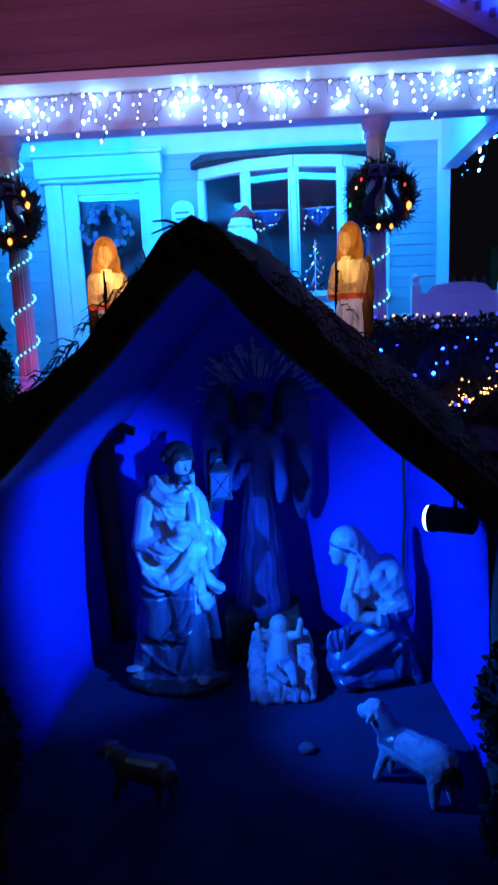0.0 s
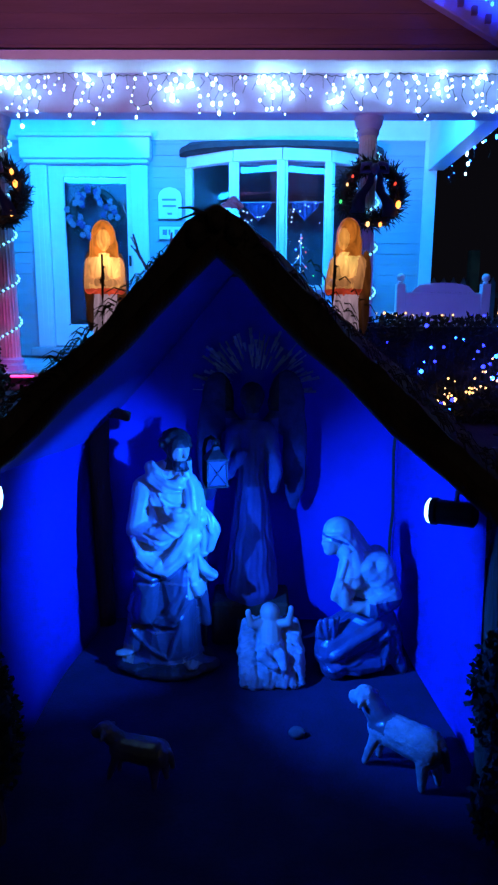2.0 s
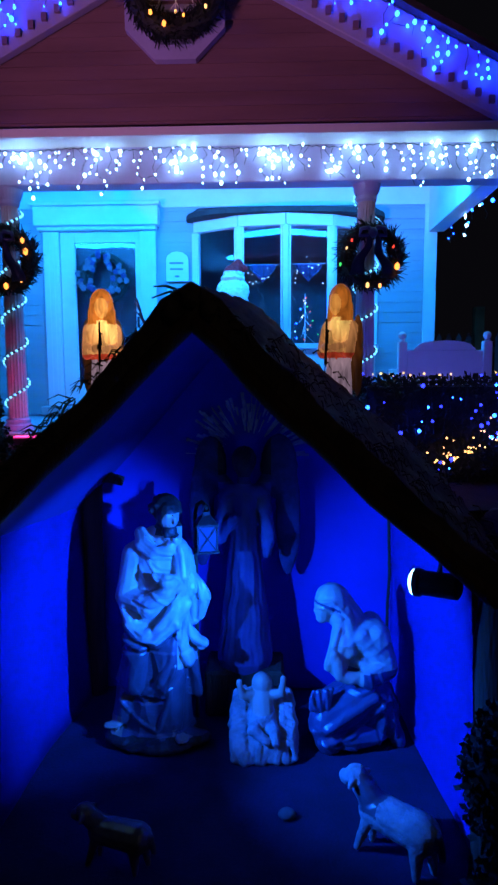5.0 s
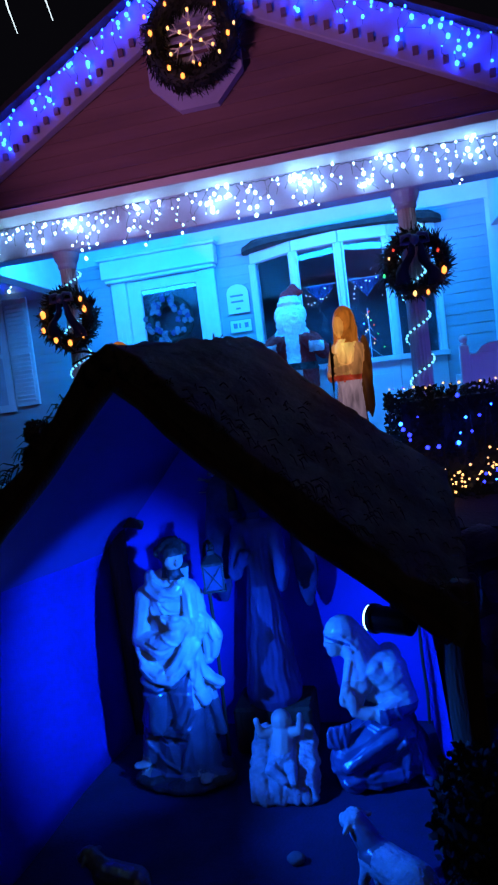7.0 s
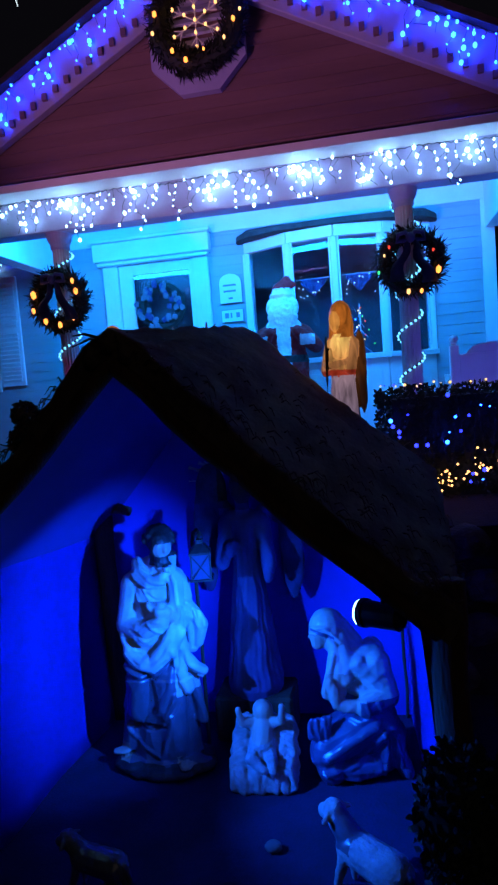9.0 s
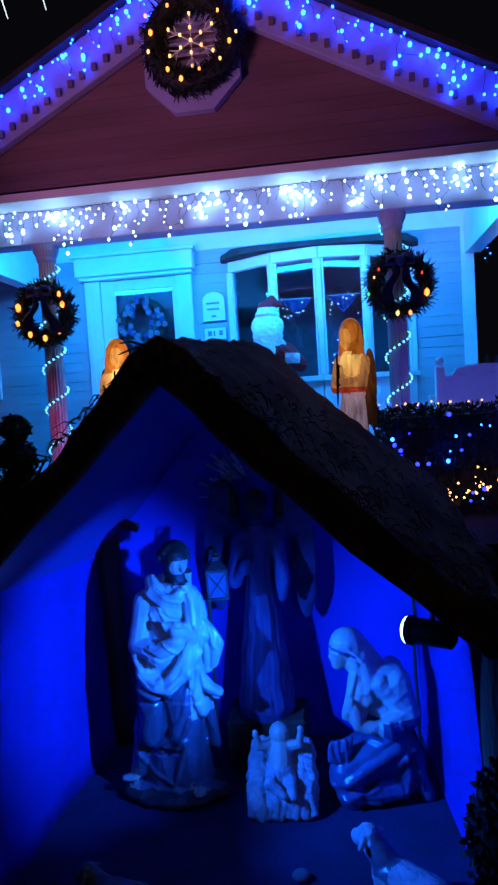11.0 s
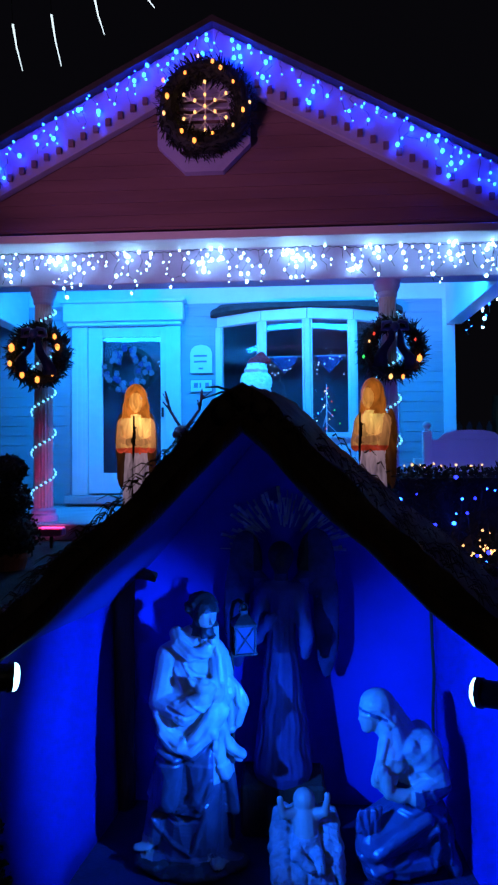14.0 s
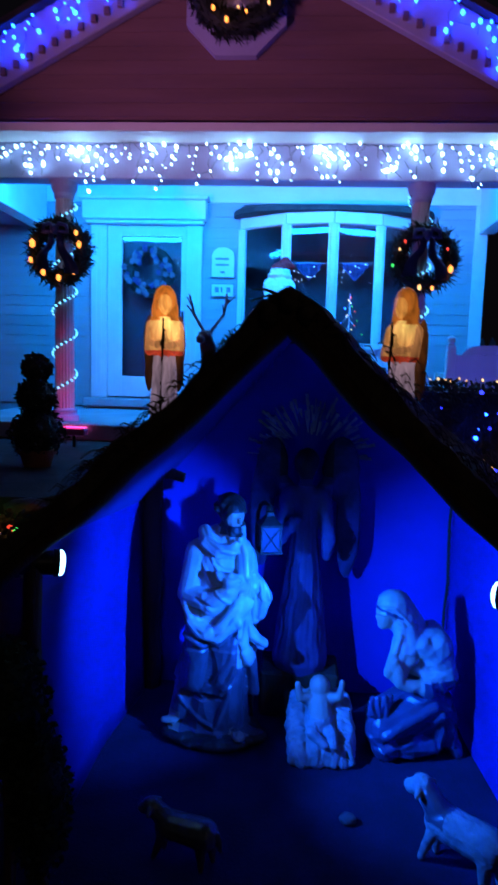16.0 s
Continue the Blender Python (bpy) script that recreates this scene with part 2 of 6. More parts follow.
def lathe(bm, profile, sides=20, centre=(0, 0, 0), fluted=0.0):
    rings = []
    for r, z in profile:
        ring = []
        for k in range(sides):
            a = 2 * math.pi * k / sides
            rr = r * (1 - (fluted if k % 2 else 0))
            ring.append(bm.verts.new((centre[0] + rr * math.cos(a), centre[1] + rr * math.sin(a), centre[2] + z)))
        rings.append(ring)
    for a, b in zip(rings, rings[1:]):
        for k in range(sides):
            bm.faces.new((a[k], a[(k + 1) % sides], b[(k + 1) % sides], b[k]))
    bm.faces.new(rings[0][::-1])
    bm.faces.new(rings[-1])


def ball(bm, c, r, seg=10, rings=7):
    r = Vector(r) if not isinstance(r, (int, float)) else Vector((r, r, r))
    bmesh.ops.create_uvsphere(bm, u_segments=seg, v_segments=rings, radius=1, matrix=Matrix.Translation(c) @ Matrix.Diagonal((*r, 1)))


def unit_ball(seg, rings):
    """Points and faces of a ball of radius 1, poles along z."""
    pts, faces = [(0, 0, -1)], []
    for i in range(1, rings):
        a = -math.pi / 2 + math.pi * i / rings
        pts += [(math.cos(a) * math.cos(2 * math.pi * k / seg), math.cos(a) * math.sin(2 * math.pi * k / seg), math.sin(a)) for k in range(seg)]
    pts.append((0, 0, 1))
    top = len(pts) - 1
    for k in range(seg):
        n = (k + 1) % seg
        faces.append((0, 1 + n, 1 + k))
        for i in range(rings - 2):
            a, b = 1 + i * seg, 1 + (i + 1) * seg
            faces.append((a + k, a + n, b + n, b + k))
        faces.append((top, 1 + (rings - 2) * seg + k, 1 + (rings - 2) * seg + n))
    return np.array(pts, float), faces


BALL_PTS, BALL_FACES = unit_ball(12, 8)
BALL_SEG = 12


def add_ball(pts, faces, c, r):
    n = sum(len(a) for a in pts)
    pts.append(BALL_PTS * np.array(r if not isinstance(r, (int, float)) else (r, r, r)) + np.array(c))
    faces += [tuple(i + n for i in f) for f in BALL_FACES]


def add_capsule(pts, faces, a, ra, b, rb):
    """Two balls and a cone frustum between them."""
    add_ball(pts, faces, a, ra)
    add_ball(pts, faces, b, rb)
    d = Vector(b) - Vector(a)
    if d.length < 1e-4:
        return
    u = d.orthogonal().normalized()
    w = d.normalized().cross(u)
    n = sum(len(q) for q in pts)
    rings = []
    for c, r in ((Vector(a), ra), (Vector(b), rb)):
        rings += [tuple(c + (u * math.cos(2 * math.pi * k / BALL_SEG) + w * math.sin(2 * math.pi * k / BALL_SEG)) * r) for k in range(BALL_SEG)]
    pts.append(np.array(rings))
    m = BALL_SEG
    faces += [(n + k, n + (k + 1) % m, n + m + (k + 1) % m, n + m + k) for k in range(m)]
    faces += [tuple(n + k for k in range(m))[::-1], tuple(n + m + k for k in range(m))]


def sculpt(name, shapes, voxel, materials, choose, folds, loc, yaw, label, category, rough=0.0, group="", relax=5, warp=0.0, press=None):
    """A statue as one mesh: shapes fused into one skin, folds cut into it, and painted by zones."""
    pts, faces = [], []
    for s in shapes:
        if len(s) == 4:
            add_capsule(pts, faces, *s)
        else:
            add_ball(pts, faces, s[0], s[1])
    me = bpy.data.meshes.new(name)
    me.from_pydata(np.concatenate(pts).tolist(), [], faces)
    ob = new(name, me)
    re_ = ob.modifiers.new("skin", "REMESH")
    re_.mode, re_.voxel_size = "VOXEL", voxel
    sm = ob.modifiers.new("smooth", "SMOOTH")
    sm.factor, sm.iterations = 0.5, relax
    done = bpy.data.meshes.new_from_object(ob.evaluated_get(bpy.context.evaluated_depsgraph_get()))
    ob.modifiers.clear()
    ob.data = done
    done.name = name
    bpy.data.meshes.remove(me)
    for m in materials:
        done.materials.append(m)
    bm = bmesh.new()
    bm.from_mesh(done)
    bm.normal_update()
    moves = []
    pressed = press(np.array([v.co[:] for v in bm.verts]), np.array([v.normal[:] for v in bm.verts])) if press else np.zeros(len(bm.verts))
    for v, extra in zip(bm.verts, pressed):
        d = float(extra) + (folds(v.co, v.normal) if folds else 0.0)
        if rough:
            d += rough * noise.noise(v.co * 40)
        moves.append(v.normal * d + noise.noise_vector(v.co * 7) * warp)
    for v, m in zip(bm.verts, moves):
        v.co += m
    for f in bm.faces:
        f.material_index = choose(f.calc_center_median()) if choose else 0
        f.smooth = True
    bm.to_mesh(done)
    bm.free()
    ob.matrix_world = pose(*loc, 0, 0, yaw)
    return tagged(ob, label, category, group)


def crease(s):
    """A fold's section: narrow crests and broad valleys."""
    return 1 - 2 * abs(math.sin(s / 2)) ** 0.8 if math.sin(s / 2) else 1.0


def crumple(p, amp):
    """Wrinkles of cloth, drawn out downwards."""
    q = Vector((p.x * 17, p.y * 17, p.z * 8))
    return amp * (1 - 2.4 * abs(noise.noise(q))) + 0.35 * amp * (1 - 2.4 * abs(noise.noise(q * 2.1)))


_bulb_meshes = {}


def bulb_mesh(material, r, stretch=1.0):
    key = (material.name, round(r, 4), stretch)
    if key not in _bulb_meshes:
        bm = bmesh.new()
        bmesh.ops.create_icosphere(bm, subdivisions=1, radius=r, matrix=Matrix.Diagonal((1, 1, stretch, 1)))
        me = bpy.data.meshes.new("bulb")
        bm.to_mesh(me)
        bm.free()
        me.materials.append(material)
        me.polygons.foreach_set("use_smooth", [True] * len(me.polygons))
        _bulb_meshes[key] = me
    return _bulb_meshes[key]


def bulbs(parent, places, material, r, stretch=1.0):
    for p in places:
        ob = new("bulb", bulb_mesh(material, r, stretch))
        ob.parent = parent
        ob.location = p


# ---- ground ----
bm = bmesh.new()
ys = [-60, -20, -6, -2] + [-1 + 0.25 * i for i in range(15)] + [2.56, 2.60, 2.75, 3.0, 3.5, 4, 5, 6, 8, 12, 20, 60, 400]
xs = [-400, -60, -20, -8] + [-5 + 0.4 * i for i in range(26)] + [8, 20, 60, 400]
rows = []
for y in ys:
    rows.append([])
    for x in xs:
        z = 0.0 if y <= 2.56 else 0.80
        if abs(x) < 6 and -3 < y < 6:
            z += 0.02 * noise.noise((x * 1.5, y * 1.5, 0)) - (0.02 if y < 2.56 else 0)
        rows[-1].append(bm.verts.new((x, y, z)))
for a, b in zip(rows, rows[1:]):
    for i in range(len(xs) - 1):
        bm.faces.new((a[i], a[i + 1], b[i + 1], b[i]))
tagged(part("ground", bm, M_EARTH, smooth=False), "dark bare earth with a raised yard behind", "ground", kind="structure")

# ---- house: front wall ----
WALL_Y = 7.30
bm = boxed(-6.5, -2.40, WALL_Y, WALL_Y + 0.2, 0.80, 4.2)
box(bm, -1.40, 0.26 - 1.02, WALL_Y, WALL_Y + 0.2, 0.80, 4.2)
box(bm, 0.26 + 1.02, 2.02, WALL_Y, WALL_Y + 0.2, 0.80, 4.2)
box(bm, -2.40, -1.40, WALL_Y, WALL_Y + 0.2, 3.12, 4.2)
box(bm, 0.26 - 1.02, 0.26 + 1.02, WALL_Y, WALL_Y + 0.2, 3.20, 4.2)
box(bm, 0.26 - 1.02, 0.26 + 1.02, WALL_Y, WALL_Y + 0.2, 0.80, 1.75)
box(bm, -2.40, -1.40, WALL_Y, WALL_Y + 0.2, 0.80, 1.05)
wall_front = tagged(part("wall_front", bm, M_SIDING), "pale clapboard house wall washed in cyan light", "wall", kind="structure")
tagged(part("wall_side", boxed(1.82, 2.02, WALL_Y + 0.2, 13, 0.80, 4.2), M_SIDING), "pale side wall of the house", "wall", kind="structure")
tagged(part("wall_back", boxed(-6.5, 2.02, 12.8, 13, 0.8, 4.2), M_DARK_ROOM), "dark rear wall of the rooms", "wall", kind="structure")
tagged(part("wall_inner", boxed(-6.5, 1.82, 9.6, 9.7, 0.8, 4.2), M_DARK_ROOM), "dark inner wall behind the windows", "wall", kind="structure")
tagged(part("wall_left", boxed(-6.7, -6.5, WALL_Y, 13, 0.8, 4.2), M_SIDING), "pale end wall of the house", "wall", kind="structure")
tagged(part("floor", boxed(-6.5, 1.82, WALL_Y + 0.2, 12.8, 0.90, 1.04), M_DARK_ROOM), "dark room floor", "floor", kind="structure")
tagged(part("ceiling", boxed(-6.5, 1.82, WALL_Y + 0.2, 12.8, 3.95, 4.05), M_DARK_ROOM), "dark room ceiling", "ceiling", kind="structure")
# frieze under the porch ceiling, corner board
tagged(part("trim", boxed(-6.5, 2.02, WALL_Y - 0.035, WALL_Y - 0.002, 3.42, 4.0), M_TRIM, bevel=0.004), "white frieze board above the door", "trim", kind="structure")
tagged(part("trim", boxed(1.90, 2.045, WALL_Y - 0.03, WALL_Y - 0.002, 0.95, 3.42), M_TRIM, bevel=0.004), "white corner board", "trim", kind="structure")

# porch floor, ceiling, beams
tagged(part("porch_floor", boxed(-3.35, 2.15, 5.05, WALL_Y - 0.004, 0.80, 0.95), M_DECK, bevel=0.01), "grey painted porch floor", "porch", kind="structure")
tagged(part("ceiling", boxed(-3.3, 2.1, 5.42, WALL_Y - 0.06, 3.62, 3.68), M_TRIM), "white porch ceiling", "ceiling", kind="structure")
tagged(part("porch_beam", boxed(-3.35, 2.12, 5.20, 5.40, 3.10, 3.62), M_BEAM, bevel=0.008), "white porch beam, its lilac light put into the colour", "beam", kind="structure")
for x in (-3.35, 1.94):
    tagged(part("porch_beam", boxed(x, x + 0.18, 5.404, WALL_Y - 0.04, 3.10, 3.62), M_TRIM, bevel=0.006), "white porch side beam", "beam", kind="structure")
# soffit and gutter board under the gable
tagged(part("soffit", boxed(-3.6, 2.4, 4.94, 5.196, 3.40, 3.425), M_TRIM, bevel=0.003), "white soffit above the icicle lights", "soffit", kind="structure")
tagged(part("trim", boxed(-3.6, 2.4, 4.905, 4.936, 3.395, 3.465), M_TRIM, bevel=0.005), "white gutter board under the gable", "trim", kind="structure")

# ---- gable ----
AX, AZ, SLOPE = -0.60, 4.86, 0.53


def rake_z(x, lift=0.0):
    return AZ + lift - SLOPE * abs(x - AX)


gable = thing("gable", "dark red clapboard porch gable with pale rake boards", "gable", kind="structure")
z = 3.46
while z < AZ - 0.02:
    half0, half1 = (AZ + 0.02 - z) / SLOPE, max(0.02, (AZ + 0.02 - z - 0.115) / SLOPE)
    bm = bmesh.new()
    y0, y1 = 5.080, 5.095
    vs = [(-half0, y0, z), (half0, y0, z), (half1, y1, z + 0.118), (-half1, y1, z + 0.118), (-half0, 5.13, z), (half0, 5.13, z), (half1, 5.13, z + 0.118), (-half1, 5.13, z + 0.118)]
    vv = [bm.verts.new((AX + x, y, zz)) for x, y, zz in vs]
    for f in ((0, 1, 2, 3), (5, 4, 7, 6), (0, 4, 5, 1), (3, 2, 6, 7), (0, 3, 7, 4), (1, 5, 6, 2)):
        bm.faces.new([vv[i] for i in f])
    part("clapboard", bm, M_RED_SIDING, gable)
    z += 0.112
for side in (-1, 1):
    bm = bmesh.new()
    far = 3.05
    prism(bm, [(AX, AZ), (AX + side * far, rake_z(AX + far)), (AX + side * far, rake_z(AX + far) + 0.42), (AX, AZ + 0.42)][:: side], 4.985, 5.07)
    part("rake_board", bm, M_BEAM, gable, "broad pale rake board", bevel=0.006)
    bm = bmesh.new()
    prism(bm, [(AX, AZ + 0.424), (AX + side * (far + 0.1), rake_z(AX + far + 0.1) + 0.424), (AX + side * (far + 0.1), rake_z(AX + far + 0.1) + 0.48), (AX, AZ + 0.48)][:: side], 4.90, 7.6)
    part("roof_slab", bm, M_SHINGLE, gable, "dark shingle roof")
    # dentils along the rake
    for i in range(26):
        x = AX + side * (0.16 + 0.11 * i)
        zc = rake_z(x) + 0.10
        bm = boxed(x - 0.022, x + 0.022, 4.955, 4.983, zc - 0.03, zc + 0.03)
        part("dentil", bm, M_RED_SIDING, gable)

# main roof behind the gable
bm = bmesh.new()
prism(bm, [(-7.0, 3.69), (2.35, 3.69), (2.35, 3.80), (-2.3, 5.6), (-7.0, 5.6)], 7.62, 13.2)
tagged(part("roof", bm, M_SHINGLE), "dark shingle main roof", "roof", kind="structure")

# octagonal vent
bm = bmesh.new()
vent = thing("gable_vent", "pale octagonal gable vent behind the wreath", "vent", (-0.69, 5.02, 4.42))
ring = []
for rr, yy in ((0.44, 0.05), (0.44, -0.03), (0.34, -0.03), (0.34, 0.04)):
    ring.append([bm.verts.new((rr * math.cos(math.pi / 8 + i * math.pi / 4), yy, rr * math.sin(math.pi / 8 + i * math.pi / 4))) for i in range(8)])
for a, b in zip(ring, ring[1:]):
    for i in range(8):
        bm.faces.new((a[i], a[(i + 1) % 8], b[(i + 1) % 8], b[i]))
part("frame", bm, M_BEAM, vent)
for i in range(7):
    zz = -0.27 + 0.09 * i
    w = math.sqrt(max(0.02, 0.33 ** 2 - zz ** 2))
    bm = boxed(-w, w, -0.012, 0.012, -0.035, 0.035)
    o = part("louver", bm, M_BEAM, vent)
    o.location, o.rotation_euler = (0, 0.0, zz), (radians(-35), 0, 0)

# ---- clapboards of the front wall ----
z = 0.98
bands = [(-6.5, -2.66), (-1.22, -0.80), (1.32, 1.898)]
while z < 3.40:
    for x0, x1 in bands:
        bm = bmesh.new()
        vv = [bm.verts.new(p) for p in ((x0, WALL_Y - 0.015, z), (x1, WALL_Y - 0.015, z), (x1, WALL_Y - 0.006, z + 0.118), (x0, WALL_Y - 0.006, z + 0.118), (x0, WALL_Y - 0.001, z), (x1, WALL_Y - 0.001, z), (x1, WALL_Y - 0.001, z + 0.118), (x0, WALL_Y - 0.001, z + 0.118))]
        for f in ((0, 1, 2, 3), (0, 4, 5, 1), (3, 2, 6, 7), (0, 3, 7, 4), (1, 5, 6, 2)):
            bm.faces.new([vv[i] for i in f])
        part("clapboard", bm, M_SIDING, wall_front)
    z += 0.12

# ---- front door ----
door = thing("door_1", "white storm door with a tall dark glass pane", "door", (-1.943, WALL_Y, 1.078), kind="structure")
part("hood", boxed(-0.76, 0.72, -0.16, -0.002, 2.12, 2.34), M_TRIM, door, bevel=0.01)
part("hood_cap", boxed(-0.79, 0.75, -0.20, -0.002, 2.342, 2.385), M_TRIM, door, bevel=0.008)
part("hood_shelf", boxed(-0.73, 0.69, -0.12, -0.002, 2.075, 2.117), M_TRIM, door, bevel=0.008)
for x in (-0.68, 0.48):
    pil = part("pilaster", boxed(x, x + 0.19, -0.06, -0.002, 0.0, 2.07), M_TRIM, door, bevel=0.006)
    for i in range(2):
        part("flute", boxed(x + 0.05 + 0.06 * i, x + 0.07 + 0.06 * i, -0.068, -0.0605, 0.15, 1.98), M_TRIM, pil)
bm = boxed(-0.485, -0.31, -0.015, 0.03, 0.02, 2.07)
box(bm, 0.42 - 0.005, 0.475, -0.015, 0.03, 0.02, 2.07)
box(bm, -0.31, 0.415, -0.015, 0.03, 1.945, 2.07)
box(bm, -0.31, 0.415, -0.015, 0.03, 0.02, 0.27)
storm = part("storm_frame", bm, M_TRIM, door, bevel=0.004)
part("pane", boxed(-0.31, 0.415, 0.002, 0.008, 0.27, 1.945), M_GLASS, door).visible_shadow = False
part("inner_leaf", boxed(-0.48, 0.47, 0.12, 0.16, 0.02, 2.06), mat("dark_door_paint", (0.02, 0.022, 0.032), 0.4, var=0.1), door, "dark inner door leaf")
part("door_handle", boxed(0.43, 0.455, -0.05, -0.016, 0.95, 1.07), M_BLACK, storm, "black lever handle", bevel=0.004)
part("sill", boxed(-0.72, 0.70, -0.25, -0.002, -0.095, 0.0), M_DECK, door, "grey door step", bevel=0.01)


def needles(bm, radius, tube_r, count, seed, length):
    rnd = random.Random(seed)
    for _ in range(count):
        a, b = rnd.uniform(0, 2 * math.pi), rnd.uniform(0, 2 * math.pi)
        rad = Vector((math.cos(a), 0, math.sin(a)))
        out = rad * math.cos(b) + Vector((0, -1, 0)) * math.sin(b)
        p = rad * radius + out * tube_r * rnd.uniform(0.2, 0.8)
        along = Vector((-math.sin(a), 0, math.cos(a)))
        d = (out * rnd.uniform(0.5, 1) + along * rnd.uniform(-0.2, 1.0) + Vector((rnd.uniform(-.4, .4), rnd.uniform(-.4, .4), rnd.uniform(-.4, .4)))).normalized()
        s = d.orthogonal().normalized() * 0.006
        L = length * rnd.uniform(0.6, 1.3)
        q = [bm.verts.new(p - s * 1.4), bm.verts.new(p + s * 1.4), bm.verts.new(p + d * L + s * 0.4), bm.verts.new(p + d * L - s * 0.4)]
        bm.faces.new(q)


def wreath_at(name, loc, r, label, seed, bow=True, lamps=(), group="", count=1500, core=M_NEEDLE, needle=0.07):
    w = thing(name, label, "wreath", loc, group)
    bm = bmesh.new()
    pts = [(r * math.cos(2 * math.pi * i / 28), 0, r * math.sin(2 * math.pi * i / 28)) for i in range(29)]
    tube(bm, pts, r * 0.22, 8, caps=False)
    needles(bm, r, r * 0.34, count, seed, needle)
    part("greenery", bm, core, w, "dense dark fir needles")
    if bow:
        b = bmesh.new()
        for s in (-1, 1):
            loop = [(0, -0.09, r * 0.78), (s * 0.04, -0.12, r * 0.78 + 0.045), (s * 0.10, -0.11, r * 0.78 + 0.035), (s * 0.11, -0.10, r * 0.78 - 0.02), (s * 0.04, -0.11, r * 0.78 - 0.02), (0, -0.09, r * 0.78)]
            tube(b, loop, 0.02, 6)
        ball(b, (0, -0.12, r * 0.78), (0.04, 0.03, 0.045))
        knot = part("bow", b, M_RIBBON, w, "navy satin bow", smooth=True)
        for s, e in ((-1, 0.0), (1, 0.03)):
            b = bmesh.new()
            top, bot = Vector((s * 0.015, -0.115, r * 0.7)), Vector((s * 0.15, -0.10, -r * 0.75 - e))
            cols = []
            for i in range(8):
                p = top.lerp(bot, i / 7) + Vector((0.018 * math.sin(i * 1.3 + s), -0.012 * math.sin(i * 1.7), 0))
                hw = 0.02 + 0.045 * i / 7
                cols.append((b.verts.new(p + Vector((-hw, 0.004, 0))), b.verts.new(p + Vector((0, -0.012, 0))), b.verts.new(p + Vector((hw, 0.004, 0)))))
            for c, d in zip(cols, cols[1:]):
                b.faces.new((c[0], c[1], d[1], d[0]))
                b.faces.new((c[1], c[2], d[2], d[1]))
            bmesh.ops.solidify(b, geom=list(b.faces), thickness=0.003)
            part("ribbon_tail", b, M_RIBBON, knot, smooth=True)
    for m, a, rr, size in lamps:
        bulbs(w, [(r * rr * math.cos(radians(a)), -r * 0.36, r * rr * math.sin(radians(a)))], m, size, 1.5)
    return w


WL = [(G_WARM, 200, 1.1, .02), (G_WARM, 165, 1.0, .028), (G_AMBER, 205, 0.75, .016), (G_WARM, 238, 1.0, .022), (G_WARM, 275, 1.05, .022), (G_WARM, 312, 1.05, .022), (G_WARM, 15, 0.95, .022), (G_WARM, 40, 1.05, .018)]
wreath_at("porch_wreath", (-2.25, 5.215, 2.47), 0.225, "fir wreath with navy bow and warm bulbs on a column", 3, True, WL, "wreaths on the porch columns")
WR = [(G_WARM, 335, 1.05, .024), (G_WARM, 322, 1.0, .018), (G_AMBER, 262, 1.15, .018), (G_RED, 20, 0.85, .010), (G_RED, 145, 0.95, .010), (G_GREEN, 196, 1.25, .012), (G_WARM, 285, 1.2, .016), (G_AMBER, 165, 1.0, .010)]
wreath_at("porch_wreath", (0.955, 5.215, 2.47), 0.225, "fir wreath with navy bow and warm bulbs on a column", 4, True, WR, "wreaths on the porch columns")
rr = random.Random(8)
GW = [(G_WARM if i % 4 else G_AMBER, 360 / 14 * i + rr.uniform(-10, 10), rr.uniform(0.85, 1.2), rr.uniform(.011, .019)) for i in range(14)]
gw = wreath_at("gable_wreath", (-0.665, 4.90, 4.53), 0.33, "large fir wreath with amber bulbs and a lit snowflake", 5, False, GW, "", 2400)
bm = bmesh.new()
flake = []
for i in range(6):
    a = radians(90 + 60 * i)
    d = Vector((math.cos(a), 0, math.sin(a)))
    tube(bm, [d * 0.0, d * 0.22], 0.006, 5)
    flake += [d * t + Vector((0, -0.02, 0)) for t in (0.10, 0.21)]
    for s in (-1, 1):
        b2 = radians(90 + 60 * i + 40 * s)
        e = Vector((math.cos(b2), 0, math.sin(b2)))
        tube(bm, [d * 0.13, d * 0.13 + e * 0.075], 0.005, 5)
part("snowflake_frame", bm, M_TRIM, gw, "white wire snowflake")
bulbs(gw, flake + [Vector((0, -0.02, 0))], G_AMBER, 0.013, 1.4)

# silk flower wreath inside the door pane
dw = wreath_at("door_wreath", (-1.90, WALL_Y - 0.05, 2.60), 0.25, "silvery silk flower wreath on the storm door", 11, False, [], "", 300, M_NEEDLE, 0.05)
rr = random.Random(31)
for i in range(46):
    a = rr.uniform(0, 2 * math.pi)
    b = bmesh.new()
    for kk in range(6):
        t = kk * math.pi / 3 + rr.random()
        ball(b, (0.022 * math.cos(t), 0, 0.022 * math.sin(t)), (0.018, 0.008, 0.018), 6, 4)
    ball(b, (0, -0.008, 0), 0.011, 6, 4)
    o = part("flower", b, M_FLOWER if i % 3 else M_RIBBON, dw, smooth=True)
    o.location = ((0.22 + rr.uniform(-.10, .08)) * math.cos(a), -0.085 + rr.uniform(-.02, .0), (0.22 + rr.uniform(-.10, .08)) * math.sin(a))

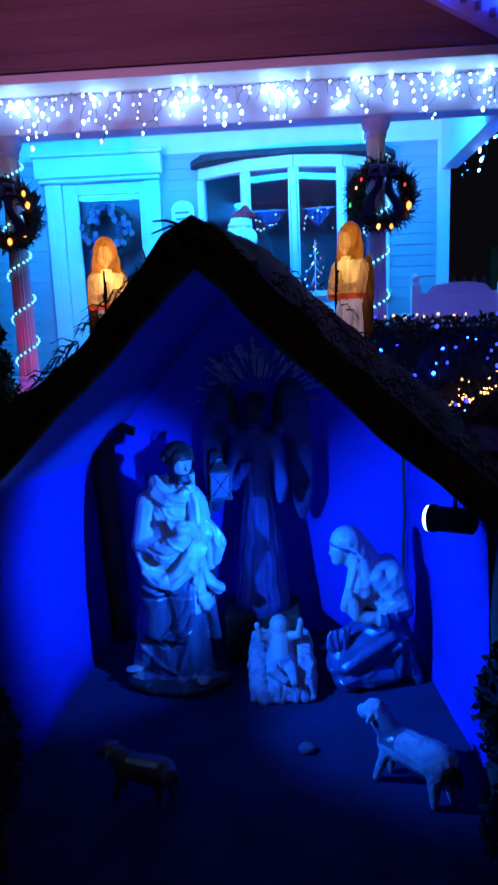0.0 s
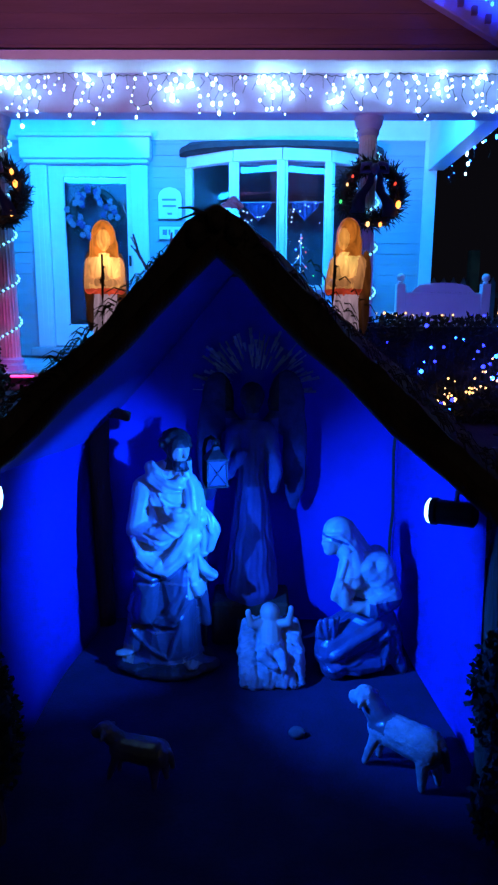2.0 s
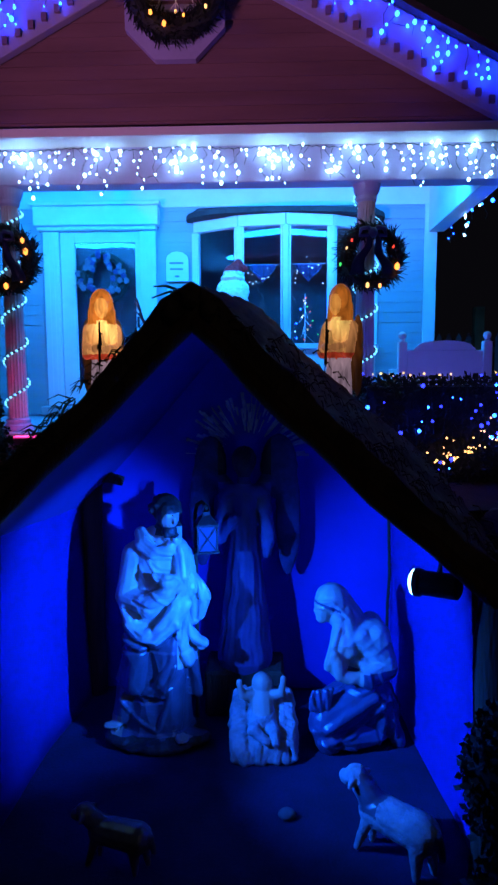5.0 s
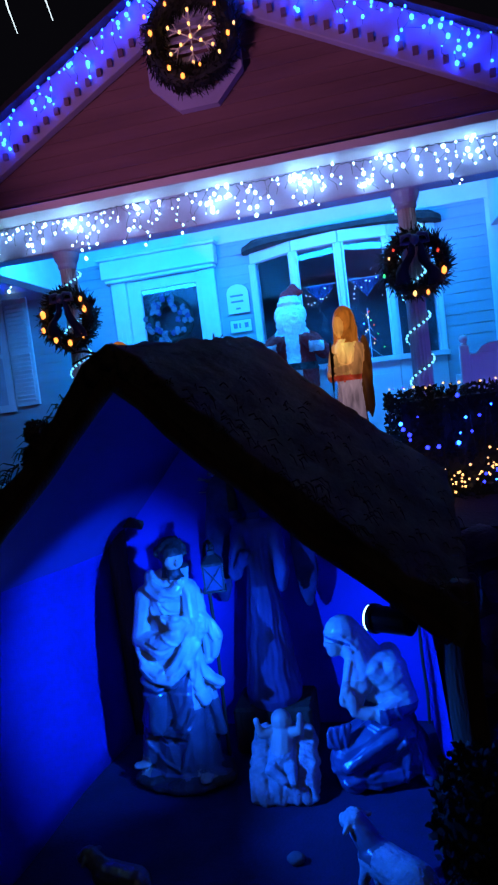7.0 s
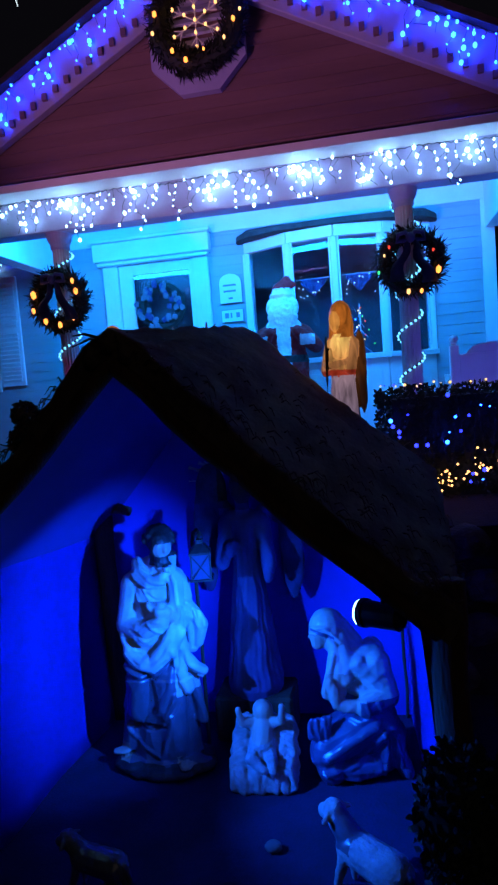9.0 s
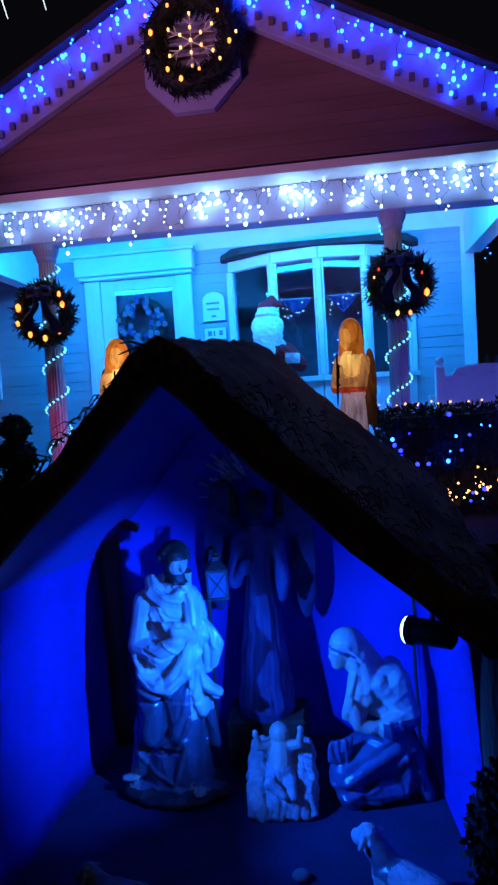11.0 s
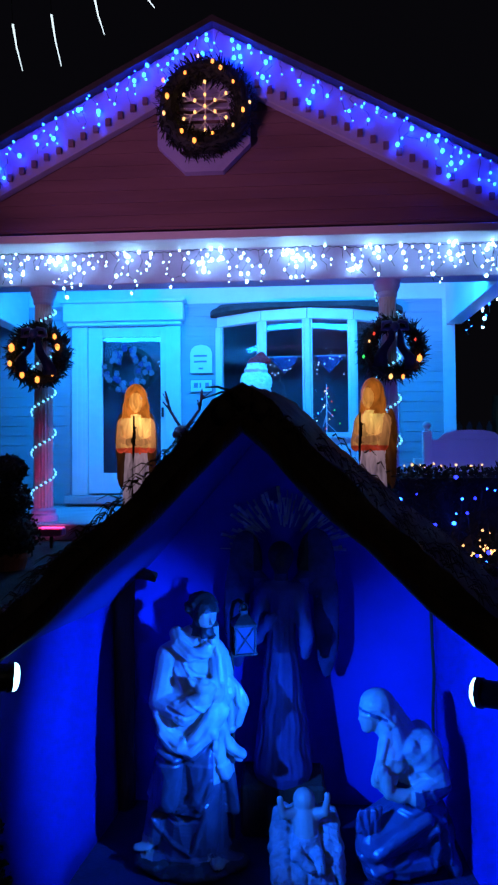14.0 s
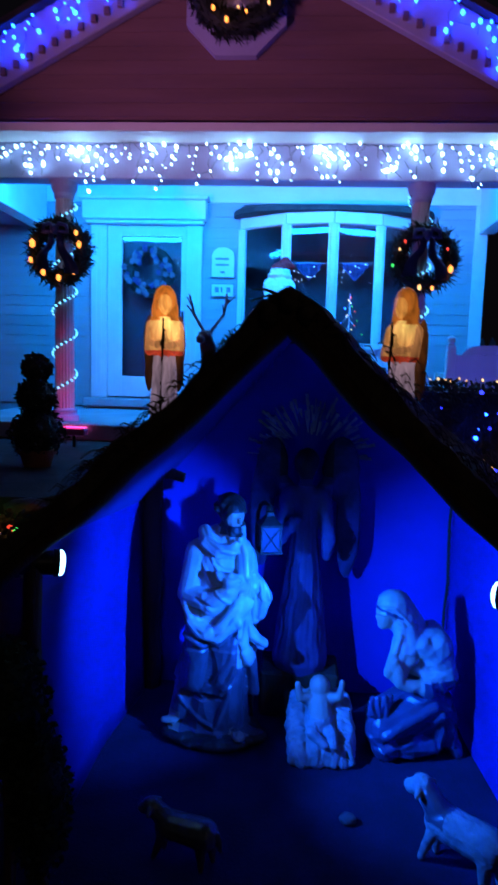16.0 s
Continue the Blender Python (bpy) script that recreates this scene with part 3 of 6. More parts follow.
# ---- signs beside the door ----
sign = thing("welcome_sign", "pale arched plaque with dark border and illegible lettering", "sign", (-1.02, WALL_Y - 0.03, 2.56))
out = [(-0.135, 0.0), (0.135, 0.0), (0.135, 0.25)] + [(0.135 * math.cos(a), 0.25 + 0.10 * math.sin(a)) for a in (0.5, 1.0, 1.57, 2.1, 2.6)] + [(-0.135, 0.25)]
bm = bmesh.new()
prism(bm, [(x * 1.06, zz * 1.03 - 0.005) for x, zz in out], -0.010, 0.004)
part("border", bm, M_GREYINK, sign)
bm = bmesh.new()
prism(bm, out, -0.022, -0.0105)
part("face", bm, M_TRIM, sign)
for zz, w in ((0.20, 0.09), (0.13, 0.085), (0.045, 0.03)):
    part("lettering", boxed(-w, w * 0.8, -0.026, -0.0225, zz, zz + 0.022), M_GREYINK, sign)
plate = thing("number_plaque", "small pale rectangular plaque with dark bars", "sign", (-1.02, WALL_Y - 0.03, 2.33))
part("border", boxed(-0.14, 0.14, -0.010, 0.004, -0.005, 0.155), M_GREYINK, plate)
part("face", boxed(-0.13, 0.13, -0.022, -0.0105, 0.005, 0.145), M_TRIM, plate)
for x, w in ((-0.09, 0.05), (-0.02, 0.02), (0.05, 0.045)):
    part("lettering", boxed(x, x + w, -0.026, -0.0225, 0.05, 0.11), M_GREYINK, plate)

# ---- bow window ----
bow = thing("window_1", "white bow window of four tall panes", "window", (0.26, WALL_Y, 0.95), kind="structure")
cols = [(-1.07, -0.02), (-0.53, -0.34), (0.0, -0.44), (0.53, -0.34), (1.07, -0.02)]
for i, ((xa, ya), (xb, yb)) in enumerate(zip(cols, cols[1:])):
    L, ang = math.hypot(xb - xa, yb - ya), math.degrees(math.atan2(yb - ya, xb - xa))
    m = pose(xa, ya, 0, 0, 0, ang)

    def piece(nm, dims, material, bev=0.004, lab=""):
        o = part(nm, boxed(*dims), material, bow, lab, bevel=bev)
        o.matrix_local = m
        return o

    piece("head_board", (0.002, L - 0.002, -0.03, 0.05, 2.165, 2.29), M_TRIM)
    piece("window_sill", (-0.01, L + 0.01, -0.08, 0.05, 0.79, 0.85), M_TRIM)
    piece("apron", (0.002, L - 0.002, -0.03, 0.05, 0.0, 0.788), M_TRIM)
    piece("apron_panel", (0.09, L - 0.09, -0.04, -0.031, 0.12, 0.66), M_TRIM)
    for x0 in (0.036, L - 0.058):
        piece("stile", (x0, x0 + 0.022, -0.015, 0.02, 0.852, 2.163), M_TRIM, 0.003)
    piece("pane", (0.059, L - 0.059, 0.0, 0.005, 0.852, 2.163), M_GLASS, 0).visible_shadow = False
    o = part("mullion", boxed(-0.033, 0.033, -0.05, 0.05, 0.852, 2.163), M_TRIM, bow, bevel=0.008)
    o.location = (xa, ya + 0.02, 0)
    for s in (-0.022, 0.004):
        o = part("mullion_bead", boxed(s, s + 0.018, -0.06, -0.0505, 0.87, 2.15), M_TRIM, bow)
        o.location = (xa, ya + 0.02, 0)
o = part("mullion", boxed(-0.033, 0.033, -0.05, 0.05, 0.852, 2.163), M_TRIM, bow, bevel=0.008)
o.location = (1.07, 0.0, 0)
bm = bmesh.new()
fine = [(1.16 * math.sin(t), -0.50 * math.cos(t) ** 0.8 if math.cos(t) > 0 else 0) for t in [(-1.5 + 3.0 * i / 18) for i in range(19)]]
lo = [bm.verts.new((x, y - 0.04, 2.29)) for x, y in fine] + [bm.verts.new((1.16, 0, 2.29)), bm.verts.new((-1.16, 0, 2.29))]
mid = [bm.verts.new((x, y - 0.04, 2.345)) for x, y in fine] + [bm.verts.new((1.16, 0, 2.345)), bm.verts.new((-1.16, 0, 2.345))]
hi = [bm.verts.new((x * 0.9, y * 0.2, 2.45)) for x, y in fine] + [bm.verts.new((1.0, 0, 2.45)), bm.verts.new((-1.0, 0, 2.45))]
bm.faces.new(lo[::-1])
bm.faces.new(hi)
for a, b in ((lo, mid), (mid, hi)):
    for i in range(len(a)):
        j = (i + 1) % len(a)
        bm.faces.new((a[i], a[j], b[j], b[i]))
part("bow_roof", bm, M_SHINGLE, bow, "dark thin curved roof")
# lace swags and lit trinkets behind the panes
rr = random.Random(12)
for i, x in enumerate((0.0, 0.52)):
    sw = thing("lace_valance", "pale lace valance hung behind the window pane", "curtain", (x, 6.98 if i else 7.02, 2.56))
    b = bmesh.new()
    n = 14
    grid = []
    for iy in range(5):
        row = []
        for ix in range(n + 1):
            u = ix / n * 2 - 1
            d = (0.16 * (1 - abs(u)) + 0.04) * iy / 4
            row.append(b.verts.new((u * 0.15, 0.014 * math.sin(u * 17), 0.14 - d)))
        grid.append(row)
    for r0, r1 in zip(grid, grid[1:]):
        for ix in range(n):
            b.faces.new((r0[ix], r0[ix + 1], r1[ix + 1], r1[ix]))
    bmesh.ops.solidify(b, geom=list(b.faces), thickness=0.002)
    part("lace", b, M_RIBBON, sw, "dark lace", smooth=True)
    part("rod", boxed(-0.2, 0.2, 0.01, 0.022, 0.14, 0.152), M_GREYINK, sw)
    bulbs(sw, [(rr.uniform(-.17, .17), -0.02, 0.13 - rr.uniform(0.0, 0.22)) for _ in range(9)], M_GLINT, 0.007)
tree = thing("table_tree", "small wire tree with coloured bulbs behind the pane", "ornament", (0.50, 7.25, 1.75))
b = bmesh.new()
for i in range(9):
    a = i * 2.4
    tube(b, [(0, 0, 0.62 - 0.055 * i), (0.03 * i ** .7 * math.cos(a), 0.03 * i ** .7 * math.sin(a), 0.55 - 0.06 * i)], 0.004, 4)
tube(b, [(0, 0, 0), (0, 0, 0.65)], 0.006, 5)
part("frame", b, M_TRIM, tree)
for i in range(16):
    a = i * 2.4
    q = 0.012 + 0.011 * i
    bulbs(tree, [(q * math.cos(a), q * math.sin(a) - 0.02, 0.60 - 0.033 * i)], (G_RED, G_AMBER, M_GLINT, G_GREEN, G_BLUEW)[i % 5], 0.010)
part("base", boxed(-0.16, 0.16, -0.10, 0.10, -0.05, 0.0), M_RED, tree, "red cloth base", bevel=0.01)
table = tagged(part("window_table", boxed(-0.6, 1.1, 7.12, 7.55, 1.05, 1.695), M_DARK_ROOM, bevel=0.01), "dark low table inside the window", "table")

# ---- window at the far end ----
win = thing("window_2", "white sash window with louvred shutter", "window", (-4.62, WALL_Y, 1.80), kind="structure")
part("window_frame", boxed(-0.52, 0.44, -0.05, -0.026, -0.08, 1.40), M_TRIM, win, bevel=0.005)
part("pane", boxed(-0.40, 0.34, -0.058, -0.0505, 0.02, 1.30), mat("lit_blind", (0.55, 0.55, 0.58), 0.4, var=0.08), win, "pale drawn blind behind glass")
part("sash_bar", boxed(-0.40, 0.34, -0.068, -0.0585, 0.64, 0.69), M_TRIM, win)
sh = part("shutter", boxed(0.46, 0.80, -0.06, -0.026, -0.02, 1.38), M_TRIM, win, "white louvred shutter", bevel=0.005)
for i in range(24):
    if i != 12:
        o = part("louver", boxed(0.50, 0.76, -0.012, 0.008, -0.018, 0.018), M_TRIM, sh)
        o.matrix_local = pose(0, -0.066, 0.05 + i * 0.054, 30, 0, 0)

# ---- porch columns ----
for x, nm in ((-2.25, "left"), (0.93, "right")):
    c = thing("porch_column", "fluted pale porch column wound with a light rope", "column", (x, 5.34, 0.95), "columns of the porch", kind="structure")
    bm = bmesh.new()
    lathe(bm, [(0.088, 0.12), (0.084, 1.0), (0.076, 2.0)], 36, fluted=0.09)
    part("shaft", bm, M_COLUMN, c)
    bm = bmesh.new()
    lathe(bm, [(0.078, 2.0), (0.09, 2.02), (0.09, 2.05), (0.115, 2.10), (0.125, 2.15)], 24)
    part("capital", bm, M_BEAM, c, smooth=False)
    bm = bmesh.new()
    lathe(bm, [(0.13, 0.0), (0.13, 0.05), (0.105, 0.07), (0.115, 0.10), (0.092, 0.12)], 24)
    part("base", bm, M_BEAM, c)
    rope = thing("rope_light", "aqua light rope spiralled round a porch column", "string lights", (x, 5.34, 0.95), "light ropes on the columns")
    path, pts = [], []
    turns = 5.2
    for i in range(170):
        u = i / 169
        a = 2 * math.pi * turns * u + (1.0 if x < 0 else 2.2)
        p = Vector((0.098 * math.cos(a), 0.098 * math.sin(a), 0.10 + 1.96 * u))
        path.append(p)
        if i % 2 == 0:
            pts.append(p * 1.0 + Vector((0.01 * math.cos(a), 0.01 * math.sin(a), 0)))
    bm = bmesh.new()
    tube(bm, path, 0.005, 5)
    part("cord", bm, M_WIRE, rope)
    bulbs(rope, pts, G_ROPE, 0.0125)

# ---- icicle lights ----
rr = random.Random(21)


def icicles(name, label, starts, lengths, mats, r, y_jit, group, keep=0.62, hot=()):
    t = thing(name, label, "string lights", (0, 0, 0), group)
    bm = bmesh.new()
    last = None
    for (x, y, z0), L in zip(starts, lengths):
        p0 = Vector((x, y, z0))
        if last is not None:
            mid = (p0 + last) / 2 - Vector((0, 0, 0.012))
            tube(bm, [last, mid, p0], 0.003, 4, caps=False)
        last = p0
        n = max(1, int(L / 0.055))
        pts = [p0 + Vector((rr.gauss(0, 0.026), -y_jit * rr.random(), -0.03 - (i + rr.uniform(-0.4, 0.4)) * L / n)) for i in range(n)]
        if len(pts) > 1:
            tube(bm, [p0] + pts, 0.0025, 4, caps=False)
        for i, p in enumerate(pts):
            m = mats[0] if rr.random() < 0.75 else mats[1]
            if rr.random() < keep:
                bulbs(t, [p + Vector((0, -0.008, 0))], m, r * rr.choice((0.45, 0.6, 0.75, 0.95, 1.3)), 1.25)
    for cx, cz, n in hot:
        for _ in range(n):
            bulbs(t, [(cx + rr.gauss(0, 0.035), starts[0][1] - 0.02, cz + rr.gauss(0, 0.04))], mats[0], r * rr.uniform(1.0, 1.7), 1.1)
    part("wire", bm, M_WIRE, t)
    return t


xs_ = [-3.3 + 0.074 * i for i in range(73)]
lens_ = [0.13 + 0.24 * abs(math.sin(i * 0.43)) ** 1.3 * rr.uniform(0.45, 1.2) + (0.07 if i % 7 == 3 else 0) for i in range(73)]
icicles("icicle_lights", "white icicle lights hung along the porch beam", [(x, 5.165, 3.385 + 0.01 * math.sin(x * 7)) for x in xs_], lens_, (G_ICE, G_ICE), 0.0125, 0.03, "icicle lights on the porch", 0.80, [(-0.60, 3.34, 5), (0.06, 3.32, 6), (0.80, 3.34, 6), (-2.05, 3.30, 6), (1.45, 3.32, 5), (-1.40, 3.31, 3), (0.62, 3.20, 4), (-0.72, 3.22, 3), (1.8, 3.33, 3), (0.22, 3.24, 4)])
for side in (-1, 1):
    st, ln = [], []
    for i in range(34):
        x = AX + side * (0.06 + 0.088 * i)
        st.append((x, 4.955, rake_z(x) + 0.40))
        ln.append(0.09 + 0.26 * abs(math.sin(i * 0.75 + side)) * rr.uniform(0.5, 1.1))
    icicles("gable_icicle_lights", "blue icicle lights hung along a gable rake", st, ln, (G_BLUEW, G_BLUE), 0.0145, 0.02, "icicle lights on the gable", 0.8)
st = [(2.124, 5.44 + 0.2 * i, 3.13) for i in range(9)]
icicles("icicle_lights", "short icicle lights along the porch side", st, [0.05 + 0.10 * (i % 3) for i in range(9)], (G_BLUEW, G_ICE), 0.014, 0.01, "icicle lights on the porch")
st = [(-3.45 - 0.11 * i, 7.262, 3.44) for i in range(12)]
icicles("icicle_lights", "short icicle lights along the house eave", st, [0.06 + 0.06 * (i % 3) for i in range(12)], (G_BLUEW, G_ICE), 0.013, 0.01, "icicle lights on the porch")

# ---- stable ----
stable = thing("nativity_stable", "rustic thatched nativity stable with navy cloth walls", "stable")
RX, RY0, RY1 = -0.12, 1.10, 2.52


def roof_point(side, u, v):
    """u: down the slope from the ridge, 0 to 1; v: from front to rear. The underside."""
    x = RX + 0.09 * v + side * (0.0 + 0.80 * u)
    zz = 1.612 + 0.11 * v - 0.735 * u - 0.02 * math.sin(math.pi * u) + (0.05 if side > 0 else -0.20) * v * u
    return Vector((x, RY0 + (RY1 - RY0) * v, zz))


for side, nm in ((-1, "left"), (1, "right")):
    bm = bmesh.new()
    NU, NV = 40, 44
    top, low = [], []
    for i in range(NU + 1):
        top.append([])
        low.append([])
        for j in range(NV + 1):
            u, v = i / NU, j / NV
            p = roof_point(side, u, v)
            nrm = Vector((side * 0.68, 0, 0.73))
            lump = 0.060 + 0.020 * math.exp(-u * 6) + 0.016 * noise.noise((p.x * 9, p.y * 4, 3)) + 0.010 * noise.noise((p.x * 30, p.y * 12, 7))
            if i == 0:
                nrm = Vector((0, 0, 1))
            edge = 0.02 * noise.noise((u * 14, side, 1.0)) if j == 0 else 0
            top[-1].append(bm.verts.new(p + nrm * lump + Vector((0, edge, 0))))
            low[-1].append(bm.verts.new(p + Vector((0, edge * 0.5, -0.030 * max(0.0, 1 - v * 14) + (0.006 * noise.noise((u * 22, side, 5.0)) if j == 0 else 0)))))
    for i in range(NU):
        for j in range(NV):
            f = bm.faces.new((top[i][j], top[i + 1][j], top[i + 1][j + 1], top[i][j + 1]))
            g = bm.faces.new((low[i][j], low[i][j + 1], low[i + 1][j + 1], low[i + 1][j]))
            f.smooth = g.smooth = True
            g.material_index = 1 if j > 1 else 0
    for i in range(NU):
        bm.faces.new((top[i][0], low[i][0], low[i + 1][0], top[i + 1][0]))
        bm.faces.new((top[i + 1][NV], low[i + 1][NV], low[i][NV], top[i][NV]))
    for j in range(NV):
        bm.faces.new((top[NU][j], low[NU][j], low[NU][j + 1], top[NU][j + 1]))
    bmesh.ops.recalc_face_normals(bm, faces=list(bm.faces))
    part("roof_slope", bm, [M_THATCH, M_ROOFIN], stable, "rough brown thatch, shade-darkened navy cloth beneath")
    # front barge pole
    bm = bmesh.new()
    pts = [roof_point(side, u / 10 * 0.97, 0) + Vector((0.004 * math.sin(u * 2), 0.0, -0.012 + 0.006 * math.sin(u * 1.7))) for u in range(11)]
    tube(bm, pts, 0.024, 8)
    part("barge_pole", bm, M_BARK, stable, "dark bark-covered pole", smooth=True)
    # straw fringe
    bm = bmesh.new()
    rr = random.Random(40 + side)
    for i in range(330 if side < 0 else 300):
        u, v = 0.16 + 0.84 * rr.random(), (rr.random() ** 2.2 * 0.5 if i % 3 else rr.random())
        p = roof_point(side, u, v) + Vector((side * 0.68, 0, 0.73)) * 0.07
        if i % 3 == 1:
            p.y = RY0 - 0.005
        d = Vector((side * rr.uniform(0.1, 1.0), rr.uniform(-0.8, 0.3), rr.uniform(-0.6, 0.22 if side < 0 else 0.12))).normalized()
        L = rr.uniform(0.02, 0.06) * (1.1 if side < 0 else 0.7)
        q = p + d * L
        tube(bm, [p, p + d * L * 0.5 + Vector((0, 0, 0.006)), q - Vector((0, 0, 0.012))], 0.0028, 3, 0.0008, caps=False)
    tagged(part("straw_fringe", bm, M_STRAW, stable, "loose dry straw"), kind="stuff")
# ridge bundle with twigs sticking out
for i in range(9):
    bm = bmesh.new()
    o = 0.055 * math.sin(i * 2.1)
    tube(bm, [Vector((RX + o + 0.09 * v, RY0 - 0.02 + (RY1 - RY0) * v, 1.658 - 0.75 * abs(o) + 0.11 * v + 0.012 * math.sin(i * 3 + v * 9))) for v in (0, .25, .5, .75, 1)], 0.022, 6)
    part("ridge_stick", bm, M_THATCH, stable, smooth=True)
bm = bmesh.new()
rr = random.Random(52)
for i in range(150):
    o = rr.uniform(-0.17, 0.15)
    p = Vector((RX + o, RY0 - 0.02 + 0.10 * rr.random(), 1.676 - 0.80 * abs(o)))
    d = Vector((rr.gauss(0.25 * (1 if o > 0 else -1), 0.6), rr.uniform(-0.9, 0.2), rr.gauss(0.05, 0.45))).normalized() * rr.uniform(0.012, 0.038)
    tube(bm, [p, p + d * 0.6 + Vector((0, 0, 0.004)), p + d - Vector((0, 0, 0.008))], 0.003, 3, 0.0009, caps=False)
tagged(part("ridge_straw", bm, M_STRAW, stable, "loose straw tufts at the peak"), kind="stuff")
for tw in ([(-0.10, 1.10, 1.662), (-0.17, 1.09, 1.668), (-0.215, 1.085, 1.652)], [(-0.14, 1.10, 1.668), (-0.18, 1.09, 1.682), (-0.21, 1.085, 1.680)]):
    bm = bmesh.new()
    tube(bm, tw, 0.0045, 6, 0.0018)
    part("twig", bm, M_STRAW, stable, "dark dry twig")


def sheet(name, corners, material, label, sag=0.012, thick=0.012, n=16, nw=10):
    """A slack cloth sheet between four corners: bottom a, bottom b, top b, top a."""
    a, b, c, d = map(Vector, corners)
    bm = bmesh.new()
    nrm = (b - a).cross(d - a).normalized()
    g = []
    for i in range(n + 1):
        g.append([])
        for j in range(nw + 1):
            u, v = i / n, j / nw
            p = a.lerp(b, u).lerp(d.lerp(c, u), v)
            w = sag * noise.noise((p.x * 3, p.y * 3, p.z * 2)) + sag * 0.5 * math.sin(u * 9) * (1 - v)
            g[-1].append(bm.verts.new(p + nrm * w))
    for i in range(n):
        for j in range(nw):
            bm.faces.new((g[i][j], g[i + 1][j], g[i + 1][j + 1], g[i][j + 1])).smooth = True
    bmesh.ops.solidify(bm, geom=list(bm.faces), thickness=thick)
    return part(name, bm, material, stable, label)


sheet("left_wall", [(-0.825, 1.16, 0.0), (-0.745, 2.33, 0.0), (-0.775, 2.33, 0.985), (-0.80, 1.14, 1.02)], M_CLOTH, "slack navy cloth side wall")
sheet("right_wall", [(0.69, 1.30, 0.0), (0.625, 2.33, 0.0), (0.63, 2.33, 1.15), (0.60, 1.16, 0.985)], M_CLOTH, "slack navy cloth side wall")
# back wall: two cloths meeting at an upright seam, open at the top of the gable
bm = bmesh.new()
prism(bm, [(-0.76, 0.0), (0.63, 0.0), (0.63, 1.135), (0.02, 1.645), (-0.165, 1.645), (-0.76, 1.0)], 2.35, 2.365)
part("back_wall", bm, M_CLOTH, stable, "navy cloth back wall")
part("back_rail", boxed(-0.20, 0.06, 2.325, 2.346, 1.60, 1.648), M_BARK, stable, "dark cross rail", bevel=0.006)
for x, y, zt, r in ((-0.722, 2.295, 1.03, 0.045), (0.612, 2.325, 1.12, 0.007), (0.690, 1.20, 0.98, 0.048), (-0.80, 1.15, 0.97, 0.026)):
    bm = bmesh.new()
    tube(bm, [(x + 0.004 * math.sin(i * 1.9), y + 0.004 * math.cos(i * 2.3), zt * i / 8) for i in range(9)], r, 9)
    part("post", bm, M_BARK, stable, "rough brown corner post", smooth=True)
part("stable_floor", boxed(-1.25, 1.1, 0.1, 2.348, -0.018, 0.0), M_FLOOR, stable, "dark felt floor")
# short stub of branch on the corner post
bm = bmesh.new()
tube(bm, [(-0.70, 2.27, 1.015), (-0.63, 2.27, 1.01), (-0.575, 2.265, 0.995)], 0.026, 8, 0.022)
part("brace", bm, M_BARK, stable, "stub of dark branch", smooth=True)

# ---- spotlights ----
for nm, pos, aim, bx in (("r", SPOT_R, AIM_R, 0.645), ("l", SPOT_L, AIM_L, -0.80)):
    s = thing("spotlight", "black clamp spotlight with glowing blue lens under the eave", "spotlight", tuple(pos), "spotlights of the stable")
    d = (aim - pos)
    d.z *= 0.25
    m = d.normalized().to_track_quat("Z", "Y").to_matrix().to_4x4()
    bm = bmesh.new()
    lathe(bm, [(0.024, -0.125), (0.034, -0.118), (0.034, -0.02), (0.0385, -0.018), (0.0385, -0.004)], 24)
    bm.transform(m)
    hs = part("housing", bm, M_BLACK, s, smooth=False)
    bm = bmesh.new()
    lathe(bm, [(0.0365, -0.0035), (0.0345, 0.004), (0.026, 0.0095), (0.012, 0.012)], 24)
    bm.transform(m)
    part("lens", bm, G_LENS, hs, "glowing blue dome lens", smooth=True).visible_shadow = False
    bm = bmesh.new()
    back = m @ Vector((0, 0, -0.07))
    tube(bm, [back + Vector((0, 0, 0.03)), back + Vector((0, 0.0, 0.06)), Vector((bx - pos.x, 0.0, 0.07))], 0.009, 6)
    part("bracket", bm, M_BLACK, s)

# ---- statues ----
def angle_folds(k, amp, z0=0.0, z1=9.0, twist=4.0, cx=0.0, cy=0.0):
    def f(p, n):
        if not z0 < p.z < z1:
            return 0.0
        a = math.atan2(p.y - cy, p.x - cx)
        w = noise.noise(p * 9)
        e = min(1.0, (p.z - z0) / 0.05, (z1 - p.z) / 0.05)
        return amp * e * (math.sin(k * a + twist * p.z * 4 + 2.2 * w) + 0.5 * math.sin(2.3 * k * a - 9 * p.z + 3 * w))
    return f


def strand(pts, r0, r1=None):
    """A ridge of cloth: a chain of capsules along a curve."""
    r1 = r0 if r1 is None else r1
    n = len(pts) - 1
    return [(pts[i], r0 + (r1 - r0) * i / n, pts[i + 1], r0 + (r1 - r0) * (i + 1) / n) for i in range(n)]


def strokes(sets):
    """Folds drawn on the front of a figure: ridges and grooves along curves in x and z."""
    def f(co, no):
        out = np.zeros(len(co))
        front = np.clip(0.35 - 1.3 * no[:, 1], 0, 1)
        px, pz = co[:, 0], co[:, 2]
        for width, height, line in sets:
            best = np.full(len(co), 9.0)
            for (ax, az), (bx, bz) in zip(line, line[1:]):
                dx, dz = bx - ax, bz - az
                k = np.clip(((px - ax) * dx + (pz - az) * dz) / (dx * dx + dz * dz), 0, 1)
                best = np.minimum(best, np.hypot(px - ax - k * dx, pz - az - k * dz))
            out += height * np.clip(1 - (best / width) ** 2, 0, 1) ** 1.5
        return out * front
    return f


